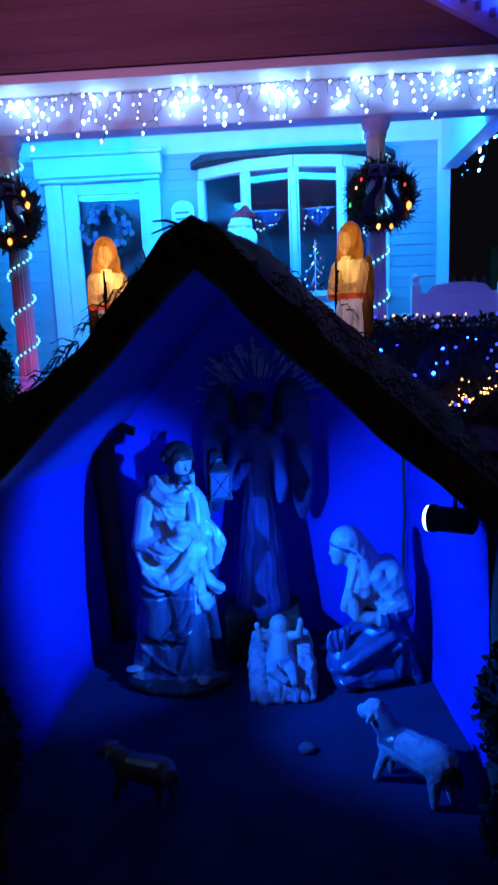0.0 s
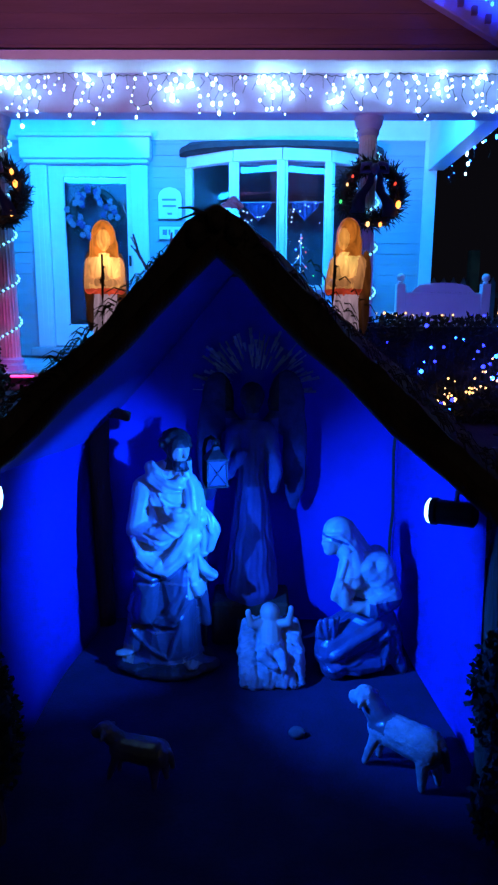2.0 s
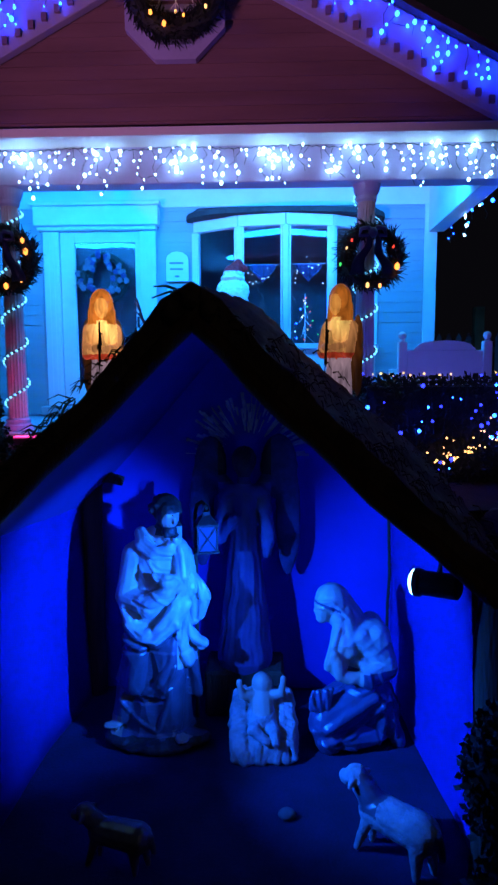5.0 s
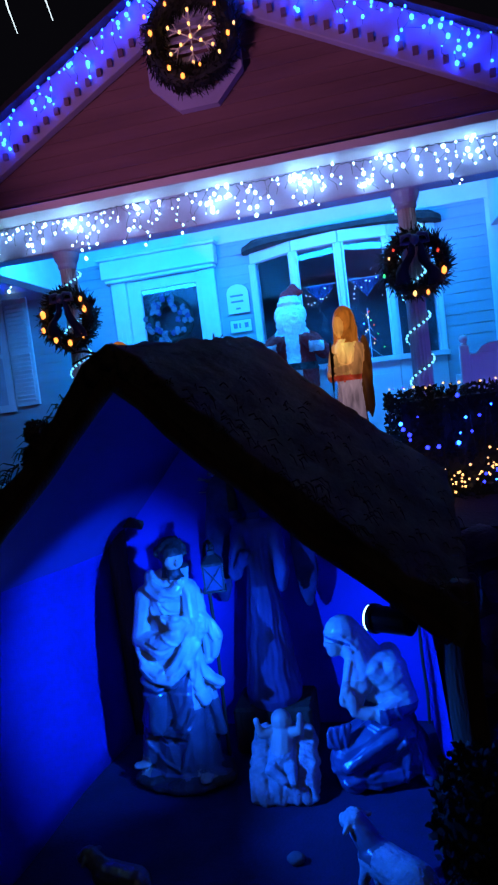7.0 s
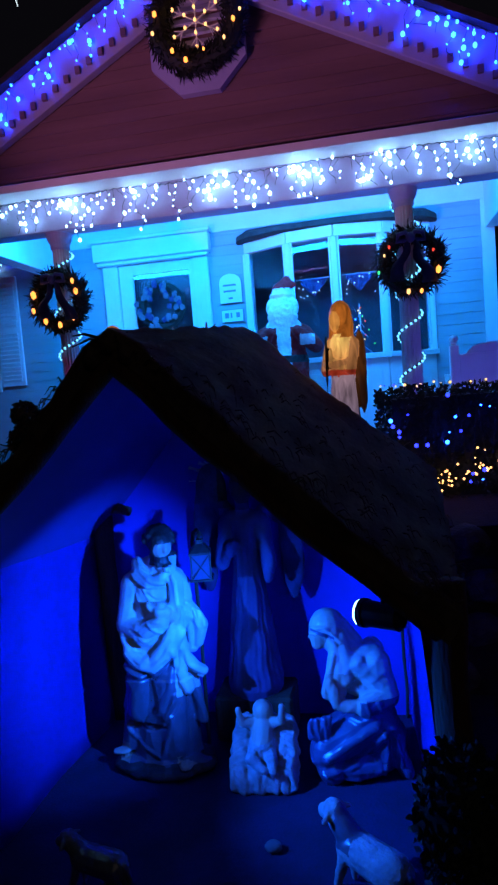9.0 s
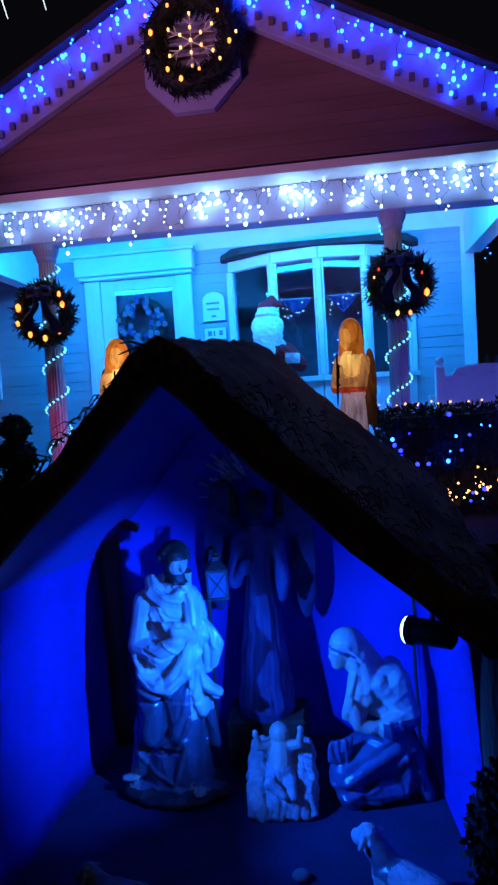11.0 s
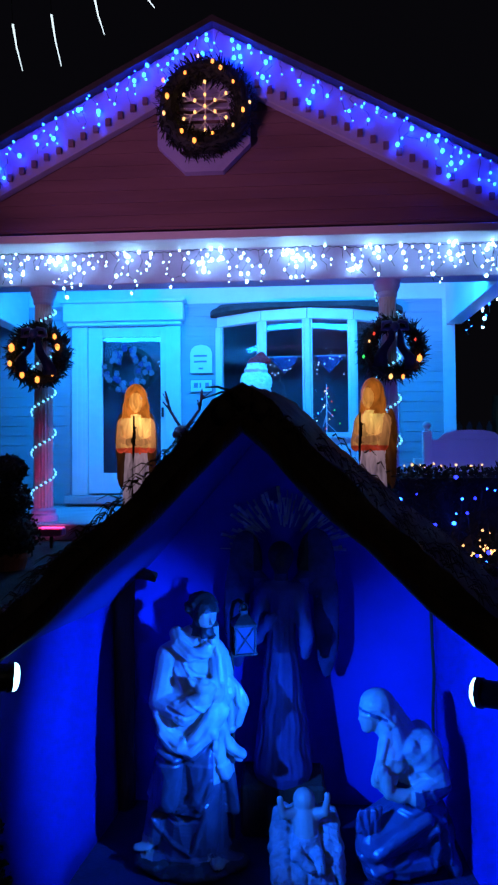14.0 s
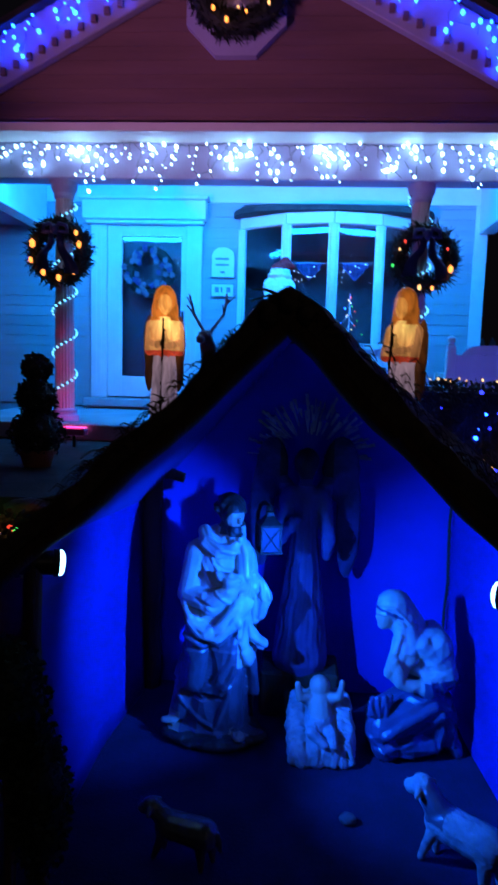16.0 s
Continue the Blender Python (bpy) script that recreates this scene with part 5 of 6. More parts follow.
def sheep(loc, yaw, label, scale=1.0, head_low=0.0, coat=M_WOOL):
    s = scale

    def patches(p):
        return 1 if -0.115 < p.x + 0.03 * noise.noise(p * 20) < -0.035 and p.z > 0.155 + 0.02 * noise.noise(p * 15) or p.x > 0.155 else 0

    ob = sculpt("statue_of_sheep", [
        ((-0.07, 0, 0.155), 0.058, (0.10, 0, 0.15), 0.064), ((-0.07, 0, 0.170), 0.048, (-0.125, 0, 0.225 - head_low), 0.040), ((-0.145, 0, 0.242 - head_low), (0.046, 0.038, 0.040)), ((-0.185, 0, 0.222 - head_low), (0.030, 0.026, 0.026)),
        ((-0.14, 0.03, 0.25 - head_low), 0.012, (-0.135, 0.062, 0.235 - head_low), 0.009), ((-0.14, -0.03, 0.25 - head_low), 0.012, (-0.135, -0.062, 0.235 - head_low), 0.009),
        ((-0.09, 0.03, 0.13), 0.024, (-0.10, 0.032, 0.012), 0.013), ((-0.08, -0.03, 0.13), 0.024, (-0.12, -0.034, 0.012), 0.013), ((0.115, 0.032, 0.13), 0.03, (0.13, 0.034, 0.012), 0.013), ((0.10, -0.032, 0.13), 0.03, (0.10, -0.034, 0.012), 0.013), ((0.155, 0, 0.165), 0.016, (0.175, 0, 0.10), 0.012),
    ], 0.0048, [coat, M_BROWNROBE], patches, None, loc, yaw, label, "statue", 0.0025, "sheep of the nativity")
    ob.scale = (s, s, s)
    return ob


sheep((0.445, 1.29, 0.0), -40, "white resin sheep standing with raised head", 0.90)
# this brown coat carries the shadow that the sheep stands in
sheep((-0.385, 1.25, 0.0), -14, "resin sheep in shadow, painted dark brown for the shade", 0.70, 0.02, M_BROWNROBE)
bm = bmesh.new()
bmesh.ops.create_icosphere(bm, subdivisions=3, radius=1, matrix=Matrix.Translation((0.13, 1.47, 0.014)) @ Matrix.Diagonal((0.03, 0.022, 0.018, 1)))
for v in bm.verts:
    v.co += Vector((1, 1, 0.6)) * 0.005 * noise.noise(v.co * 40)
tagged(part("pebble", bm, M_STONE, smooth=True), "small grey stone lying on the floor", "stone")

# lantern on a crook
crook = thing("shepherd_crook", "dark wooden crook leaning beside the standing statue", "staff", (-0.232, 2.06, 0.015))
bm = bmesh.new()
tube(bm, [(0.0, 0, 0), (0.002, 0.01, 0.5), (0.0, 0.0, 0.88), (0.01, -0.01, 0.92), (0.03, -0.03, 0.935), (0.05, -0.06, 0.93), (0.053, -0.08, 0.915)], 0.008, 8)
part("pole", bm, M_BARK, crook, smooth=True)
ln = thing("lantern", "small square metal lantern hanging from a crook", "lantern", (-0.178, 1.975, 0.762), rot=(0, 0, 14))
for x in (-0.038, 0.038):
    for y in (-0.038, 0.038):
        part("corner_bar", boxed(x - 0.003, x + 0.003, y - 0.003, y + 0.003, 0.008, 0.108), M_HAIR, ln)
part("base", boxed(-0.047, 0.047, -0.047, 0.047, 0.0, 0.008), M_HAIR, ln, bevel=0.002)
bm = bmesh.new()
lathe(bm, [(0.064, 0.0), (0.06, 0.008), (0.022, 0.04), (0.018, 0.055)], 4)
o = part("roof", bm, M_HAIR, ln)
o.matrix_local = pose(0, 0, 0.108, 0, 0, 45)
bm = bmesh.new()
tube(bm, [(0.016 * math.cos(a), 0, 0.172 + 0.016 * math.sin(a)) for a in [i * math.pi / 6 for i in range(13)]], 0.003, 5)
part("ring", bm, M_BLACK, ln)
for y in (-0.0385, 0.0385):
    bm = boxed(-0.034, 0.034, -0.001, 0.001, 0.009, 0.107)
    o = part("pane", bm, M_BLUEROBE, ln, "frosted pane")
    o.location = (0, y * 0.9, 0)
    bm = bmesh.new()
    tube(bm, [(-0.034, 0, 0.012), (0.034, 0, 0.104)], 0.0022, 4)
    tube(bm, [(0.034, 0, 0.012), (-0.034, 0, 0.104)], 0.0022, 4)
    o = part("cross_wire", bm, M_HAIR, o)
    o.location = (0, y * 0.14, 0)

# ---- blow-moulded angels behind the stable ----
for loc, yaw, hot, nm in (((-0.775, 2.76, 0.80), 12, True, "a"), ((0.415, 2.66, 0.80), -38, False, "b")):
    k = 1.05 if hot else 0.62
    bulb_at = (0.035, -0.05, 0.915)
    hair = inner_lit("lit_auburn_plastic", (0.85, 0.24, 0.03), (0.62, 0.15, 0.02), 0.35 * k, bulb_at, 0.30, 0.50 * k)
    face = inner_lit("lit_peach_plastic", (1.0, 0.40, 0.08), (0.85, 0.30, 0.06), 0.5 * k, bulb_at, 0.25, 0.62 * k)
    chest = inner_lit("lit_cream_plastic", (1.0, 0.62, 0.16), (0.95, 0.40, 0.12), 1.2 * k, bulb_at, 0.14, 0.55 * k)
    sleeve = inner_lit("lit_rose_plastic", (1.0, 0.42, 0.14), (0.70, 0.25, 0.09), 0.35 * k, bulb_at, 0.25, 0.38 * k)
    sash = inner_lit("lit_red_plastic", (0.80, 0.07, 0.03), (0.50, 0.05, 0.02), 0.3 * k, bulb_at, 0.25, 0.55 * k)
    # the gown's weak emission stands for light falling on it from around
    gown = inner_lit("dim_lilac_plastic", (0.50, 0.30, 0.32), (0.32, 0.23, 0.36), 0.30, bulb_at, 0.45, 0.40)
    edge = inner_lit("brown_plastic_wing", (0.34, 0.10, 0.02), (0.10, 0.035, 0.012), 0.2 * k, bulb_at, 0.35, 0.13)

    def paint(p):
        if p.y < -0.112 and p.z < 0.94 and abs(p.x + 0.02) < 0.02:
            return 7
        if p.y > 0.03 and abs(p.x) > 0.03 and p.z < 0.98:
            return 6
        if p.z > 0.935:
            return 1 if p.y < -0.048 and (p.x / 0.046) ** 2 + ((p.z - 0.99) / 0.055) ** 2 < 1 else 0
        if p.z > 0.915 and abs(p.x) > 0.035:
            return 0
        if p.z > 0.765:
            arm = p.z - 0.785 - 0.25 * abs(p.x)
            if p.y < -0.03 and -0.022 < arm < 0.012 or abs(p.x) > 0.098:
                return 3
            return 2
        return 4 if p.z > 0.735 else 5

    ang = sculpt("statue_of_glowing_angel", [
        ((0, 0, 0.02), 0.115, (0, 0, 0.45), 0.095), ((0, 0, 0.45), 0.095, (0, 0, 0.75), 0.075), ((0, 0, 0.75), 0.078, (0, 0, 0.88), 0.072), ((-0.07, 0, 0.885), 0.045, (0.07, 0, 0.885), 0.045),
        ((0, 0, 0.90), 0.035, (0, -0.01, 0.96), 0.035), ((0, -0.030, 1.000), (0.050, 0.050, 0.060)), ((0, 0.005, 1.012), (0.082, 0.060, 0.086)), ((-0.062, 0.01, 0.98), 0.030, (-0.070, 0.0, 0.90), 0.024), ((0.062, 0.01, 0.98), 0.030, (0.070, 0.0, 0.90), 0.024), ((-0.025, -0.135, 0.30), 0.009, (-0.012, -0.125, 0.92), 0.009), ((-0.02, -0.08, 0.60), 0.012, (-0.02, -0.13, 0.60), 0.010),
        ((-0.09, 0, 0.88), 0.04, (-0.10, -0.04, 0.77), 0.035), ((0.09, 0, 0.88), 0.04, (0.10, -0.04, 0.77), 0.035), ((-0.10, -0.04, 0.77), 0.033, (-0.015, -0.095, 0.80), 0.024), ((0.10, -0.04, 0.77), 0.033, (0.015, -0.095, 0.80), 0.024), ((0, -0.10, 0.79), 0.022, (0, -0.10, 0.86), 0.014),
        ((-0.10, 0.055, 0.80), (0.045, 0.022, 0.15)), ((0.10, 0.055, 0.80), (0.045, 0.022, 0.15)), ((-0.10, 0.06, 0.68), (0.035, 0.018, 0.14)), ((0.10, 0.06, 0.68), (0.035, 0.018, 0.14)),
    ], 0.0075, [hair, face, chest, sleeve, sash, gown, edge, M_BARK], paint, angle_folds(9, 0.004, 0.02, 0.73, 0.2), loc, yaw, "blow-moulded angel glowing orange from within" if hot else "blow-moulded angel glowing dimly, turned aside", "statue", 0.0, "glowing angels behind the stable")
    ang.scale = (0.76, 0.80, 1.0)

# ---- plush figure on the porch ----
def coat_paint(p):
    if p.z > 1.60:
        return 0
    if p.z > 1.54:
        return 1
    if p.z > 1.18 and p.y < 0.02 and abs(p.x) < 0.19:
        return 1
    if abs(p.x) < 0.075 and p.y < 0:
        return 2 if 0.80 < p.z < 0.88 else 1
    if 0.98 < p.z < 1.09 and 0.17 < abs(p.x) < 0.33 and p.y < -0.06:
        return 1
    if p.z < 0.60 and p.z > 0.48:
        return 1
    if 0.80 < p.z < 0.88 or p.z < 0.18:
        return 2
    return 0


sculpt("statue_of_man_in_red_coat", [
    ((-0.10, 0, 0.05), 0.09, (-0.10, 0, 0.50), 0.12), ((0.10, 0, 0.05), 0.09, (0.10, 0, 0.50), 0.12), ((0, 0, 0.52), 0.24, (0, 0, 0.80), 0.25), ((0, 0, 0.80), 0.24, (0, 0, 1.15), 0.20), ((-0.16, 0, 1.14), 0.09, (0.16, 0, 1.14), 0.09),
    ((0, -0.02, 1.42), (0.12, 0.12, 0.15)), ((0, -0.10, 1.30), (0.165, 0.10, 0.17)), ((0, -0.12, 1.22), (0.12, 0.08, 0.13)), ((-0.10, -0.02, 1.40), (0.08, 0.08, 0.11)), ((0.10, -0.02, 1.40), (0.08, 0.08, 0.11)), ((0, 0, 1.535), (0.135, 0.13, 0.04)), ((0, 0, 1.58), 0.105, (0.06, 0.0, 1.68), 0.06), ((0.06, 0, 1.68), 0.055, (0.13, 0, 1.64), 0.035),
    ((-0.22, 0, 1.12), 0.085, (-0.33, -0.06, 0.97), 0.08), ((-0.33, -0.06, 0.97), 0.08, (-0.20, -0.20, 1.08), 0.075), ((-0.20, -0.20, 1.08), 0.075, (-0.15, -0.22, 1.13), 0.06), ((0.22, 0, 1.12), 0.085, (0.33, -0.06, 0.97), 0.08), ((0.33, -0.06, 0.97), 0.08, (0.20, -0.20, 1.08), 0.075), ((0.20, -0.20, 1.08), 0.075, (0.15, -0.22, 1.13), 0.06),
], 0.013, [M_RED, M_FUR, M_BLACK], coat_paint, None, (-0.32, 6.55, 0.95), 4, "life-size plush man in red coat and white beard", "statue", 0.012)

# ---- porch bench ----
bench = thing("porch_bench", "white wooden bench with ball finials, lit violet", "bench", (1.312, 5.55, 0.95))
for x in (0.0, 0.78):
    for y in (0.0, 0.42):
        p = part("post", boxed(x - 0.04, x + 0.04, y - 0.04, y + 0.04, 0.0, 0.80 if y == 0 else 0.55), M_TRIM, bench, bevel=0.005)
        if y == 0:
            bm = bmesh.new()
            lathe(bm, [(0.02, 0.80), (0.03, 0.81), (0.022, 0.82)], 12)
            ball(bm, (0, 0, 0.855), 0.038, 14, 9)
            f = part("finial", bm, M_TRIM, p, smooth=True)
            f.location = (x, y, 0)
part("back_panel", boxed(0.042, 0.738, -0.02, 0.02, 0.36, 0.72), M_TRIM, bench, bevel=0.006)
bm = bmesh.new()
prism(bm, [(0.10, 0.722), (0.68, 0.722), (0.62, 0.78)] + [(0.39 + 0.20 * math.cos(a), 0.78 + 0.03 * math.sin(a)) for a in (0.5, 1.0, 1.57, 2.1, 2.6)] + [(0.16, 0.78)], -0.018, 0.018)
part("crest", bm, M_TRIM, bench)
part("seat", boxed(0.0, 0.78, 0.045, 0.46, 0.33, 0.36), M_TRIM, bench, bevel=0.006)

# ---- clipped hedge with net lights ----
rr = random.Random(5)


def leafy(bm, inside, n, size, bounds, rnd):
    lo, hi = bounds
    made = 0
    while made < n:
        p = Vector([rnd.uniform(a, b) for a, b in zip(lo, hi)])
        w = inside(p)
        if not 0.0 <= w:
            continue
        made += 1
        d = Vector((rnd.gauss(0, 1), rnd.gauss(0, 1), rnd.gauss(0.3, 1))).normalized()
        s = d.orthogonal().normalized()
        L = size * rnd.uniform(0.7, 1.4)
        a, b, c, e = p, p + d * L * 0.5 + s * L * 0.32, p + d * L, p + d * L * 0.5 - s * L * 0.32
        bm.faces.new([bm.verts.new(v) for v in (a, b, c, e)])


hedge = thing("hedge", "clipped dark box hedge on the raised yard", "hedge")
bm = boxed(0.66, 3.6, 3.36, 3.85, 0.80, 1.38)
leafy(bm, lambda p: 1 if (p.y < 3.40 or p.z > 1.36 or p.x < 0.70) and p.z < 1.43 + 0.03 * noise.noise(p * 6) else -1, 9000, 0.035, ((0.58, 3.26, 0.80), (3.6, 3.85, 1.47)), rr)
tagged(part("foliage", bm, M_LEAF, hedge), kind="stuff")
net = thing("net_lights", "blue and warm net lights spread over the hedge", "string lights", (0, 0, 0))
bm = bmesh.new()
wp = []
for i in range(150):
    u = i / 149
    x = 0.80 + 2.1 * u
    lowest = 0.90 + 0.10 * math.sin(3 * u + 0.6)
    wp.append((x, 3.25, 1.39 - (1.39 - lowest) * abs(math.sin(i * 0.42))))
tube(bm, wp, 0.003, 4)
part("wire", bm, M_WIRE, net)
for i in range(60):
    bulbs(net, [(0.60 + 2.3 * rr.random(), 3.28 + 0.5 * rr.random(), 1.445 + 0.02 * rr.random())], G_AMBER if i % 3 else G_DEEP, rr.choice((0.006, 0.008, 0.009)))
for i in range(74):
    x = 0.64 + 1.9 * rr.random()
    low = 1.12 - 1.1 * (x - 0.6) if x < 0.88 else 0.84 + 0.25 * (x - 0.88)
    bulbs(net, [(x, 3.235, rr.uniform(low, 1.40))], G_DEEP if i % 4 else G_BLUE, rr.choice((0.006, 0.009, 0.013)))
for i in range(90):
    u = rr.random()
    x = 0.62 + 0.85 * u
    low = 1.12 - 1.1 * (x - 0.6) if x < 0.88 else 0.84 + 0.42 * (x - 0.88)
    bulbs(net, [(x, 3.232, low + abs(rr.gauss(0.02, 0.05)))], G_AMBER, rr.choice((0.005, 0.007, 0.008)))

# ---- retaining wall stones ----
rwall = thing("retaining_wall", "dark fieldstone wall holding up the yard", "wall", kind="structure")
rr = random.Random(9)
shapes = []
for i in range(7):
    bm = bmesh.new()
    bmesh.ops.create_icosphere(bm, subdivisions=2, radius=0.5)
    for v in bm.verts:
        v.co = Vector([math.copysign(abs(c) ** 0.7, c) * 0.62 for c in v.co])
        v.co += v.co.normalized() * 0.10 * noise.noise(v.co * 3 + Vector((i * 7, 0, 0)))
    me = bpy.data.meshes.new("stone")
    bm.to_mesh(me)
    bm.free()
    me.materials.append(M_STONE)
    me.polygons.foreach_set("use_smooth", [True] * len(me.polygons))
    shapes.append(me)
for row in range(4):
    x = -3.6 + 0.1 * row
    while x < 3.6:
        w = rr.uniform(0.22, 0.42)
        ob = new("stone", shapes[rr.randrange(7)])
        ob.parent = rwall
        ob.matrix_local = pose(x + w / 2, 2.60 + 0.015 * rr.random(), 0.10 + 0.205 * row, rr.uniform(-8, 8), rr.uniform(-8, 8), rr.uniform(-8, 8)) @ Matrix.Diagonal((w, 0.22, 0.22, 1))
        x += w - 0.01

# ---- plants beside the stable ----
def shrub(name, loc, r, label, category, n, seed, leaf=0.03, stem=0.0, group=""):
    t = thing(name, label, category, loc, group)
    rnd = random.Random(seed)
    if stem:
        bm = bmesh.new()
        tube(bm, [(0, 0, 0), (0.01, 0, stem * 0.5), (0, 0.005, stem)], 0.02, 7, 0.014)
        part("trunk", bm, M_BARK, t)
    bm = bmesh.new()
    c = Vector((0, 0, stem + r[2] * 0.95))
    bmesh.ops.create_icosphere(bm, subdivisions=2, radius=1, matrix=Matrix.Translation(c) @ Matrix.Diagonal((r[0] * 0.86, r[1] * 0.86, r[2] * 0.86, 1)))

    def inside(p):
        q = p - c
        d = math.sqrt((q.x / r[0]) ** 2 + (q.y / r[1]) ** 2 + (q.z / r[2]) ** 2)
        return 1 if 0.80 < d < 1.0 + 0.12 * noise.noise(p * 9) else -1
    leafy(bm, inside, n, leaf, ((-r[0] * 1.1, -r[1] * 1.1, c.z - r[2] * 1.1), (r[0] * 1.1, r[1] * 1.1, c.z + r[2] * 1.1)), rnd)
    tagged(part("foliage", bm, M_LEAF, t), kind="stuff")
    return t


shrub("shrub", (-0.83, 1.04, 0.0), (0.115, 0.11, 0.19), "dark clipped shrub on a stem beside the stable", "shrub", 1500, 1, 0.022, 0.40, "shrubs beside the stable")
shrub("shrub", (-0.72, 1.0, 0.0), (0.075, 0.075, 0.21), "dark pointed dwarf shrub beside the stable", "shrub", 1100, 2, 0.02, 0.14, "shrubs beside the stable")
shrub("shrub", (0.69, 1.06, 0.0), (0.125, 0.11, 0.20), "dark clipped shrub on a stem beside the stable", "shrub", 1500, 3, 0.022, 0.24, "shrubs beside the stable")
shrub("shrub", (0.67, 0.98, 0.0), (0.11, 0.10, 0.13), "dark low shrub beside the stable", "shrub", 900, 4, 0.02, 0.02, "shrubs beside the stable")
# stacked topiary in a pot on the yard
top = thing("topiary", "dark stacked topiary in a terracotta pot on the yard", "topiary", (-1.80, 3.60, 0.80))
bm = bmesh.new()
lathe(bm, [(0.09, 0.0), (0.11, 0.08), (0.125, 0.08), (0.125, 0.11), (0.105, 0.11)], 20)
part("pot", bm, M_TERRA, top)
bm = bmesh.new()
tube(bm, [(0, 0, 0.1), (0.004, 0, 0.66)], 0.014, 7)
part("trunk", bm, M_BARK, top)
for zc, r in ((0.22, 0.18), (0.46, 0.13), (0.645, 0.09)):
    bm = bmesh.new()
    bmesh.ops.create_icosphere(bm, subdivisions=2, radius=r * 0.86, matrix=Matrix.Translation((0.0, 0, zc)))
    c = Vector((0, 0, zc))
    leafy(bm, lambda p: 1 if 0.8 * r < (p - c).length < r * (1 + 0.12 * noise.noise(p * 12)) else -1, 900, 0.028, ((-r * 1.1, -r * 1.1, zc - r * 1.1), (r * 1.1, r * 1.1, zc + r * 1.1)), random.Random(int(zc * 100)))
    part("foliage_ball", bm, M_LEAF, top)

# pink floodlight by the column
fl = thing("pink_floodlight", "pink glowing floodlight at the foot of a column", "floodlight", (-1.90, 4.60, 0.80))
part("stake", boxed(-0.012, 0.012, -0.012, 0.012, 0.0, 0.10), M_BLACK, fl)
bm = boxed(-0.10, 0.10, -0.05, 0.05, 0.10, 0.16)
part("housing", bm, M_PINKPOT, fl, bevel=0.01)
part("lens", boxed(-0.09, 0.09, -0.045, 0.045, 0.1605, 0.166), glow("pink_lens", (1.0, 0.06, 0.35), 2.5), fl).visible_shadow = False

# housing added for the violet fill, out of view
vf = thing("added_violet_flood", "small black floodlight added out of view behind the hedge", "floodlight", (1.50, 4.24, 0.80))
part("stake", boxed(-0.012, 0.012, -0.012, 0.012, 0.0, 0.09), M_BLACK, vf)
part("housing", boxed(-0.09, 0.09, -0.045, 0.045, 0.09, 0.15), M_BLACK, vf, bevel=0.01)

# reindeer decoration whose antlers rise behind the roof
deer = sculpt("statue_of_reindeer", [
    ((0, 0, 0.55), 0.11, (0.32, 0, 0.53), 0.12), ((0, 0, 0.60), 0.07, (-0.10, 0, 0.82), 0.055), ((-0.13, 0, 0.86), (0.075, 0.05, 0.05)), ((-0.20, 0, 0.84), (0.045, 0.032, 0.03)),
    ((-0.02, 0.06, 0.5), 0.035, (-0.03, 0.06, 0.02), 0.02), ((-0.02, -0.06, 0.5), 0.035, (-0.03, -0.06, 0.02), 0.02), ((0.34, 0.06, 0.5), 0.04, (0.35, 0.06, 0.02), 0.02), ((0.34, -0.06, 0.5), 0.04, (0.35, -0.06, 0.02), 0.02),
    ((-0.10, 0.03, 0.90), 0.014, (-0.08, 0.12, 1.02), 0.012), ((-0.08, 0.12, 1.02), 0.012, (-0.10, 0.15, 1.16), 0.010), ((-0.08, 0.12, 1.02), 0.011, (-0.15, 0.14, 1.08), 0.008), ((-0.09, 0.14, 1.09), 0.010, (-0.05, 0.20, 1.15), 0.008),
    ((-0.10, -0.03, 0.90), 0.014, (-0.08, -0.12, 1.02), 0.012), ((-0.08, -0.12, 1.02), 0.012, (-0.10, -0.15, 1.16), 0.010), ((-0.08, -0.12, 1.02), 0.011, (-0.15, -0.14, 1.08), 0.008), ((-0.09, -0.14, 1.09), 0.010, (-0.05, -0.20, 1.15), 0.008),
], 0.009, [M_BROWNROBE], None, None, (-0.74, 4.42, 0.80), 70, "brown reindeer figure with antlers on the yard", "statue", 0.003)
deer.scale = (1.06, 1.06, 1.06)

# warm lights in a planter at the edge of the yard
pl = thing("lit_planter", "terracotta planter filled with amber and green lights", "planter", (-1.42, 2.35, 0.0))
bm = bmesh.new()
lathe(bm, [(0.15, 0.0), (0.19, 0.46), (0.21, 0.46), (0.21, 0.52), (0.17, 0.52)], 24)
part("pot", bm, M_TERRA, pl)
bm = bmesh.new()
c = Vector((0, 0, 0.58))
leafy(bm, lambda p: 1 if (p - c).length < 0.2 else -1, 900, 0.04, ((-0.2, -0.2, 0.48), (0.2, 0.2, 0.78)), random.Random(55))
part("foliage", bm, M_LEAF, pl)
rr = random.Random(66)
for i in range(26):
    a = rr.uniform(0, 6.28)
    q = rr.uniform(0.05, 0.22)
    bulbs(pl, [(q * math.cos(a), q * math.sin(a), 0.60 + 0.14 * rr.random())], (G_AMBER, G_AMBER, G_GREEN, G_WARM, G_RED)[i % 5], 0.019)

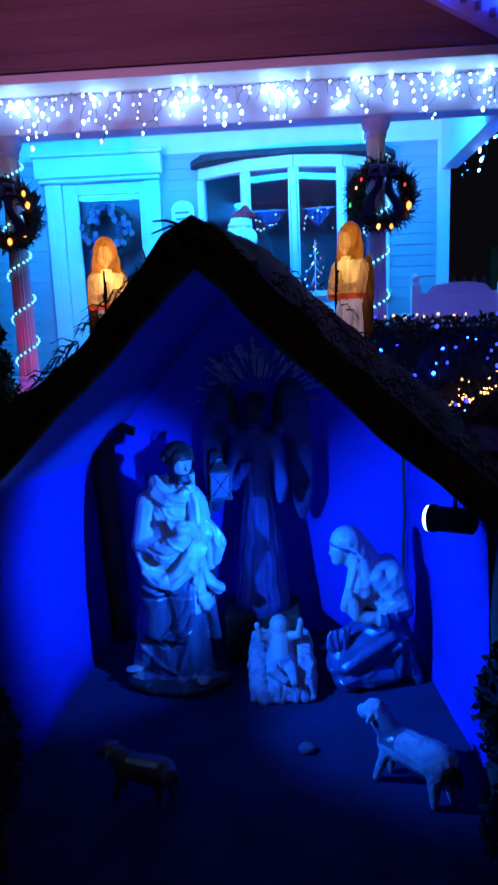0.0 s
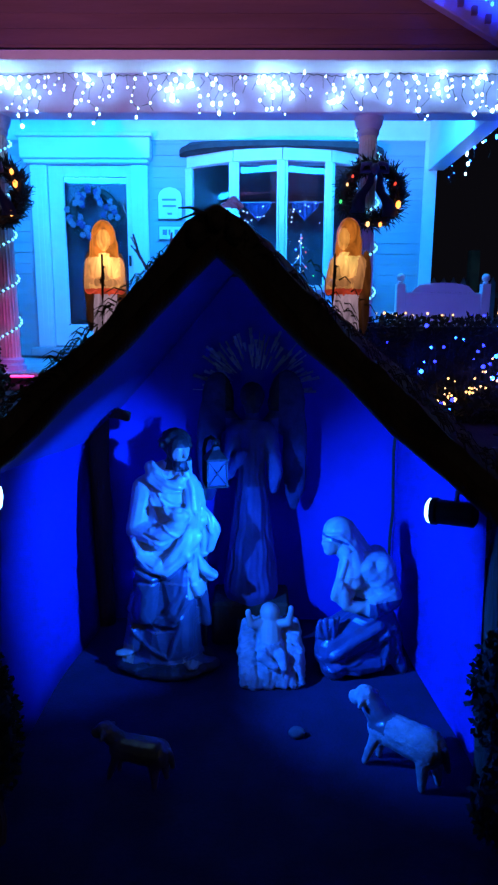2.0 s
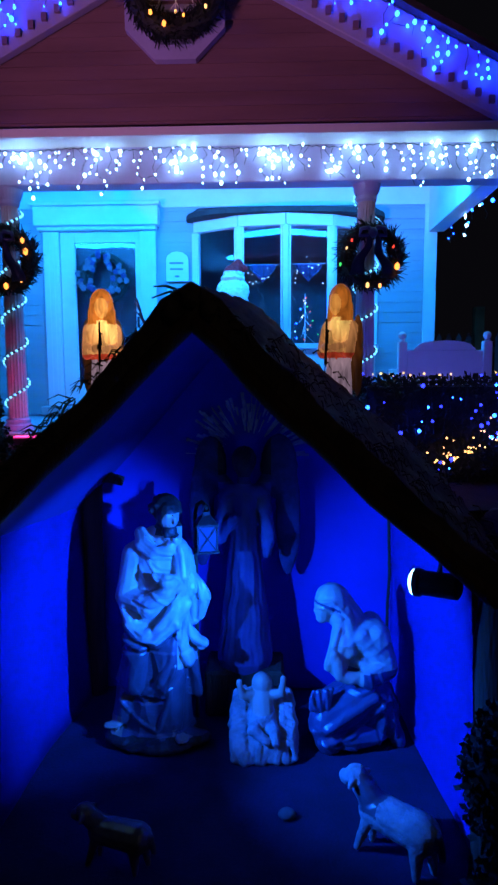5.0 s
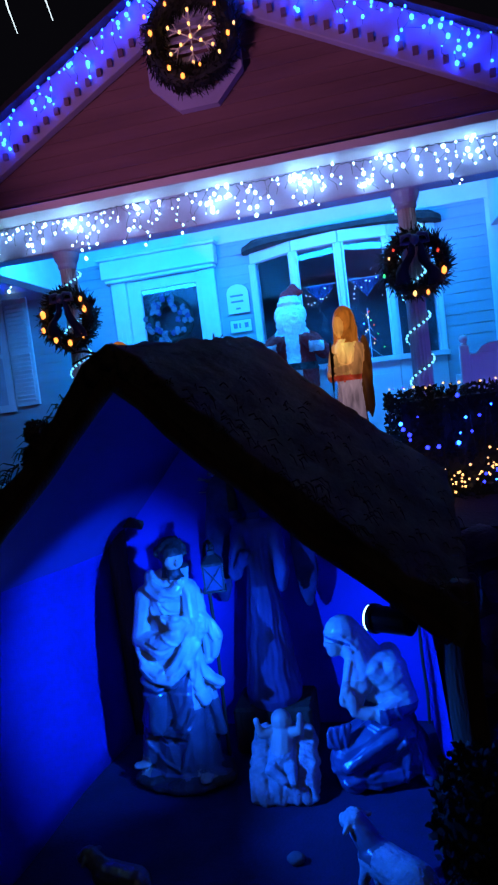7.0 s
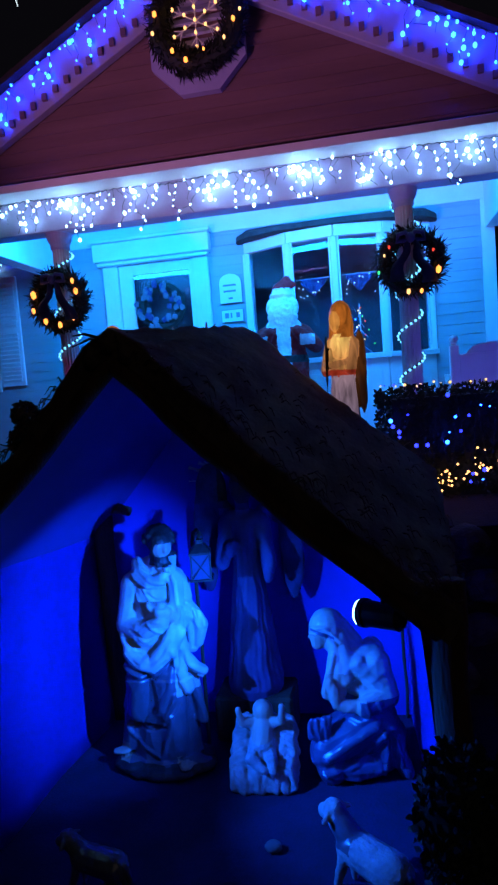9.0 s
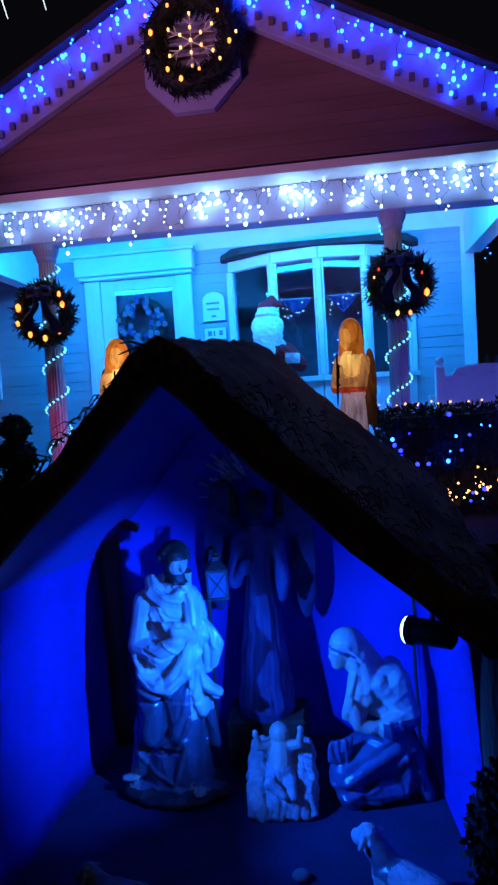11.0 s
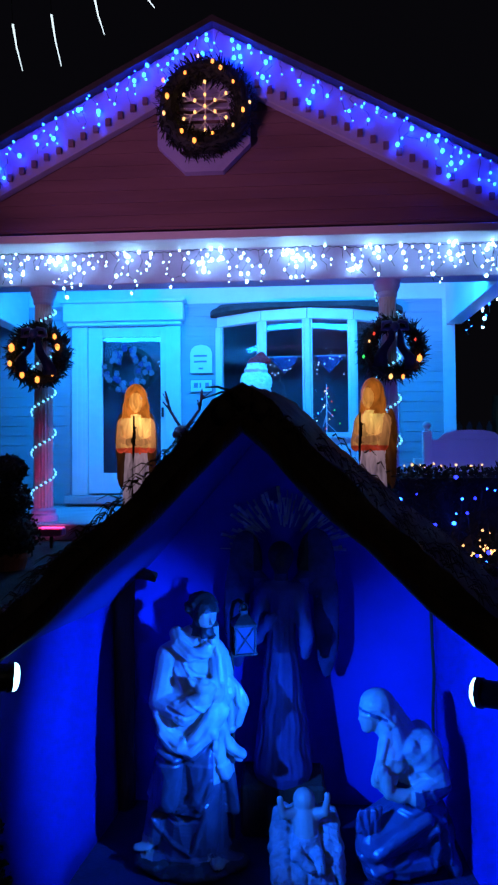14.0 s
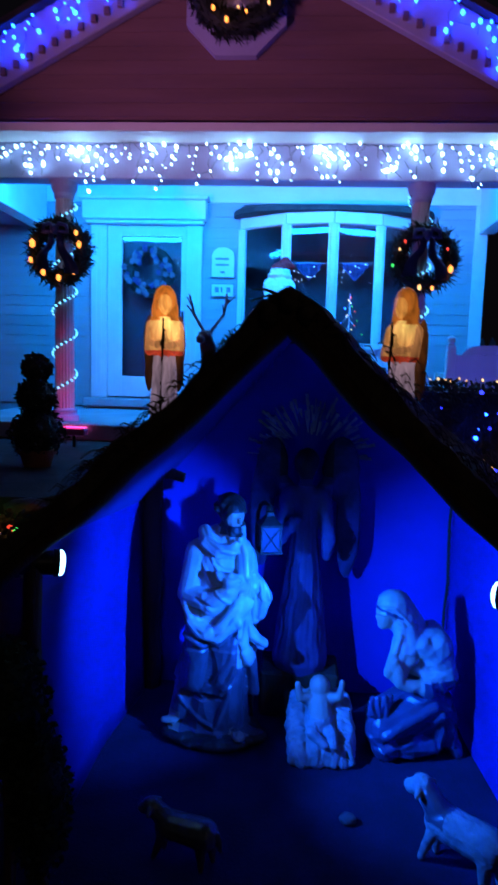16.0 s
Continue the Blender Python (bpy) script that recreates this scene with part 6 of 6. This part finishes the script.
# meteor tubes in a bare tree
tr = thing("bare_tree", "dark bare tree beyond the porch corner", "tree", (-4.6, 5.6, 0.80))
bm = bmesh.new()
tube(bm, [(0, 0, 0), (0.05, 0, 1.6), (0.0, -0.05, 3.2), (0.15, -0.1, 4.8), (0.2, -0.1, 6.3)], 0.16, 10, 0.05)
part("trunk", bm, M_BARK, tr, smooth=True)
for a, zz, L in ((0.2, 4.6, 2.2), (-0.5, 5.1, 1.9), (2.6, 4.3, 1.6), (1.4, 5.4, 1.5), (-1.2, 4.9, 1.7), (0.5, 5.5, 1.9), (-0.02, 5.2, 3.8)):
    bm = bmesh.new()
    d = Vector((math.cos(a), -0.4 * abs(math.sin(a)), 0.35))
    tube(bm, [Vector((0.15, -0.1, zz)) + d * L * t + Vector((0, 0, 0.10 * math.sin(t * 6))) for t in (0, .25, .5, .75, 1)], 0.045, 7, 0.012)
    part("limb", bm, M_BARK, tr, smooth=True)
MET = [(-2.66, 5.6, 5.83, 0.47), (-2.27, 5.6, 5.91, 0.52), (-1.84, 5.6, 6.07, 0.38), (-1.34, 5.6, 6.09, 0.16)]
for x, y, zt, L in MET:
    t = thing("meteor_tube", "white glowing meteor tube hanging in the dark", "lights", (x, y, zt), "meteor tubes in the tree")
    bm = bmesh.new()
    tube(bm, [(0, 0, 0), (0.04, 0, -L * 0.5), (0.10, 0, -L)], 0.011, 8, 0.004)
    part("tube", bm, G_TUBE, t, smooth=True)
    bm = bmesh.new()
    tube(bm, [(0, 0, 0), (-0.01, -0.03, 0.4), (-0.02, -0.1, 6.95 - zt)], 0.003, 4)
    part("cord", bm, M_WIRE, t)

# ---- fence beyond the house corner ----
fence = thing("fence", "dark picket fence beyond the house corner", "fence", (2.2, 9.2, 0.80))
part("rail", boxed(0, 4.5, -0.02, 0.02, 0.35, 0.43), M_BARK, fence)
part("rail", boxed(0, 4.5, -0.02, 0.02, 0.95, 1.03), M_BARK, fence)
me = None
for i in range(30):
    if me is None:
        bm = bmesh.new()
        prism(bm, [(-0.04, 0), (0.04, 0), (0.04, 1.16), (0.0, 1.24), (-0.04, 1.16)], -0.045, -0.022)
        ob = part("picket", bm, mat("grey_picket", (0.20, 0.20, 0.22), 0.8, var=0.15), fence)
        me = ob.data
    else:
        ob = new("picket", me)
        ob.parent = fence
    ob.location = (0.1 + 0.145 * i, 0, 0)
part("fence_post", boxed(0.90, 1.04, -0.07, 0.07, 0.0, 1.62), mat("orange_brown_post", (0.30, 0.14, 0.05), 0.8, var=0.2), fence, "brown timber post", bevel=0.01)
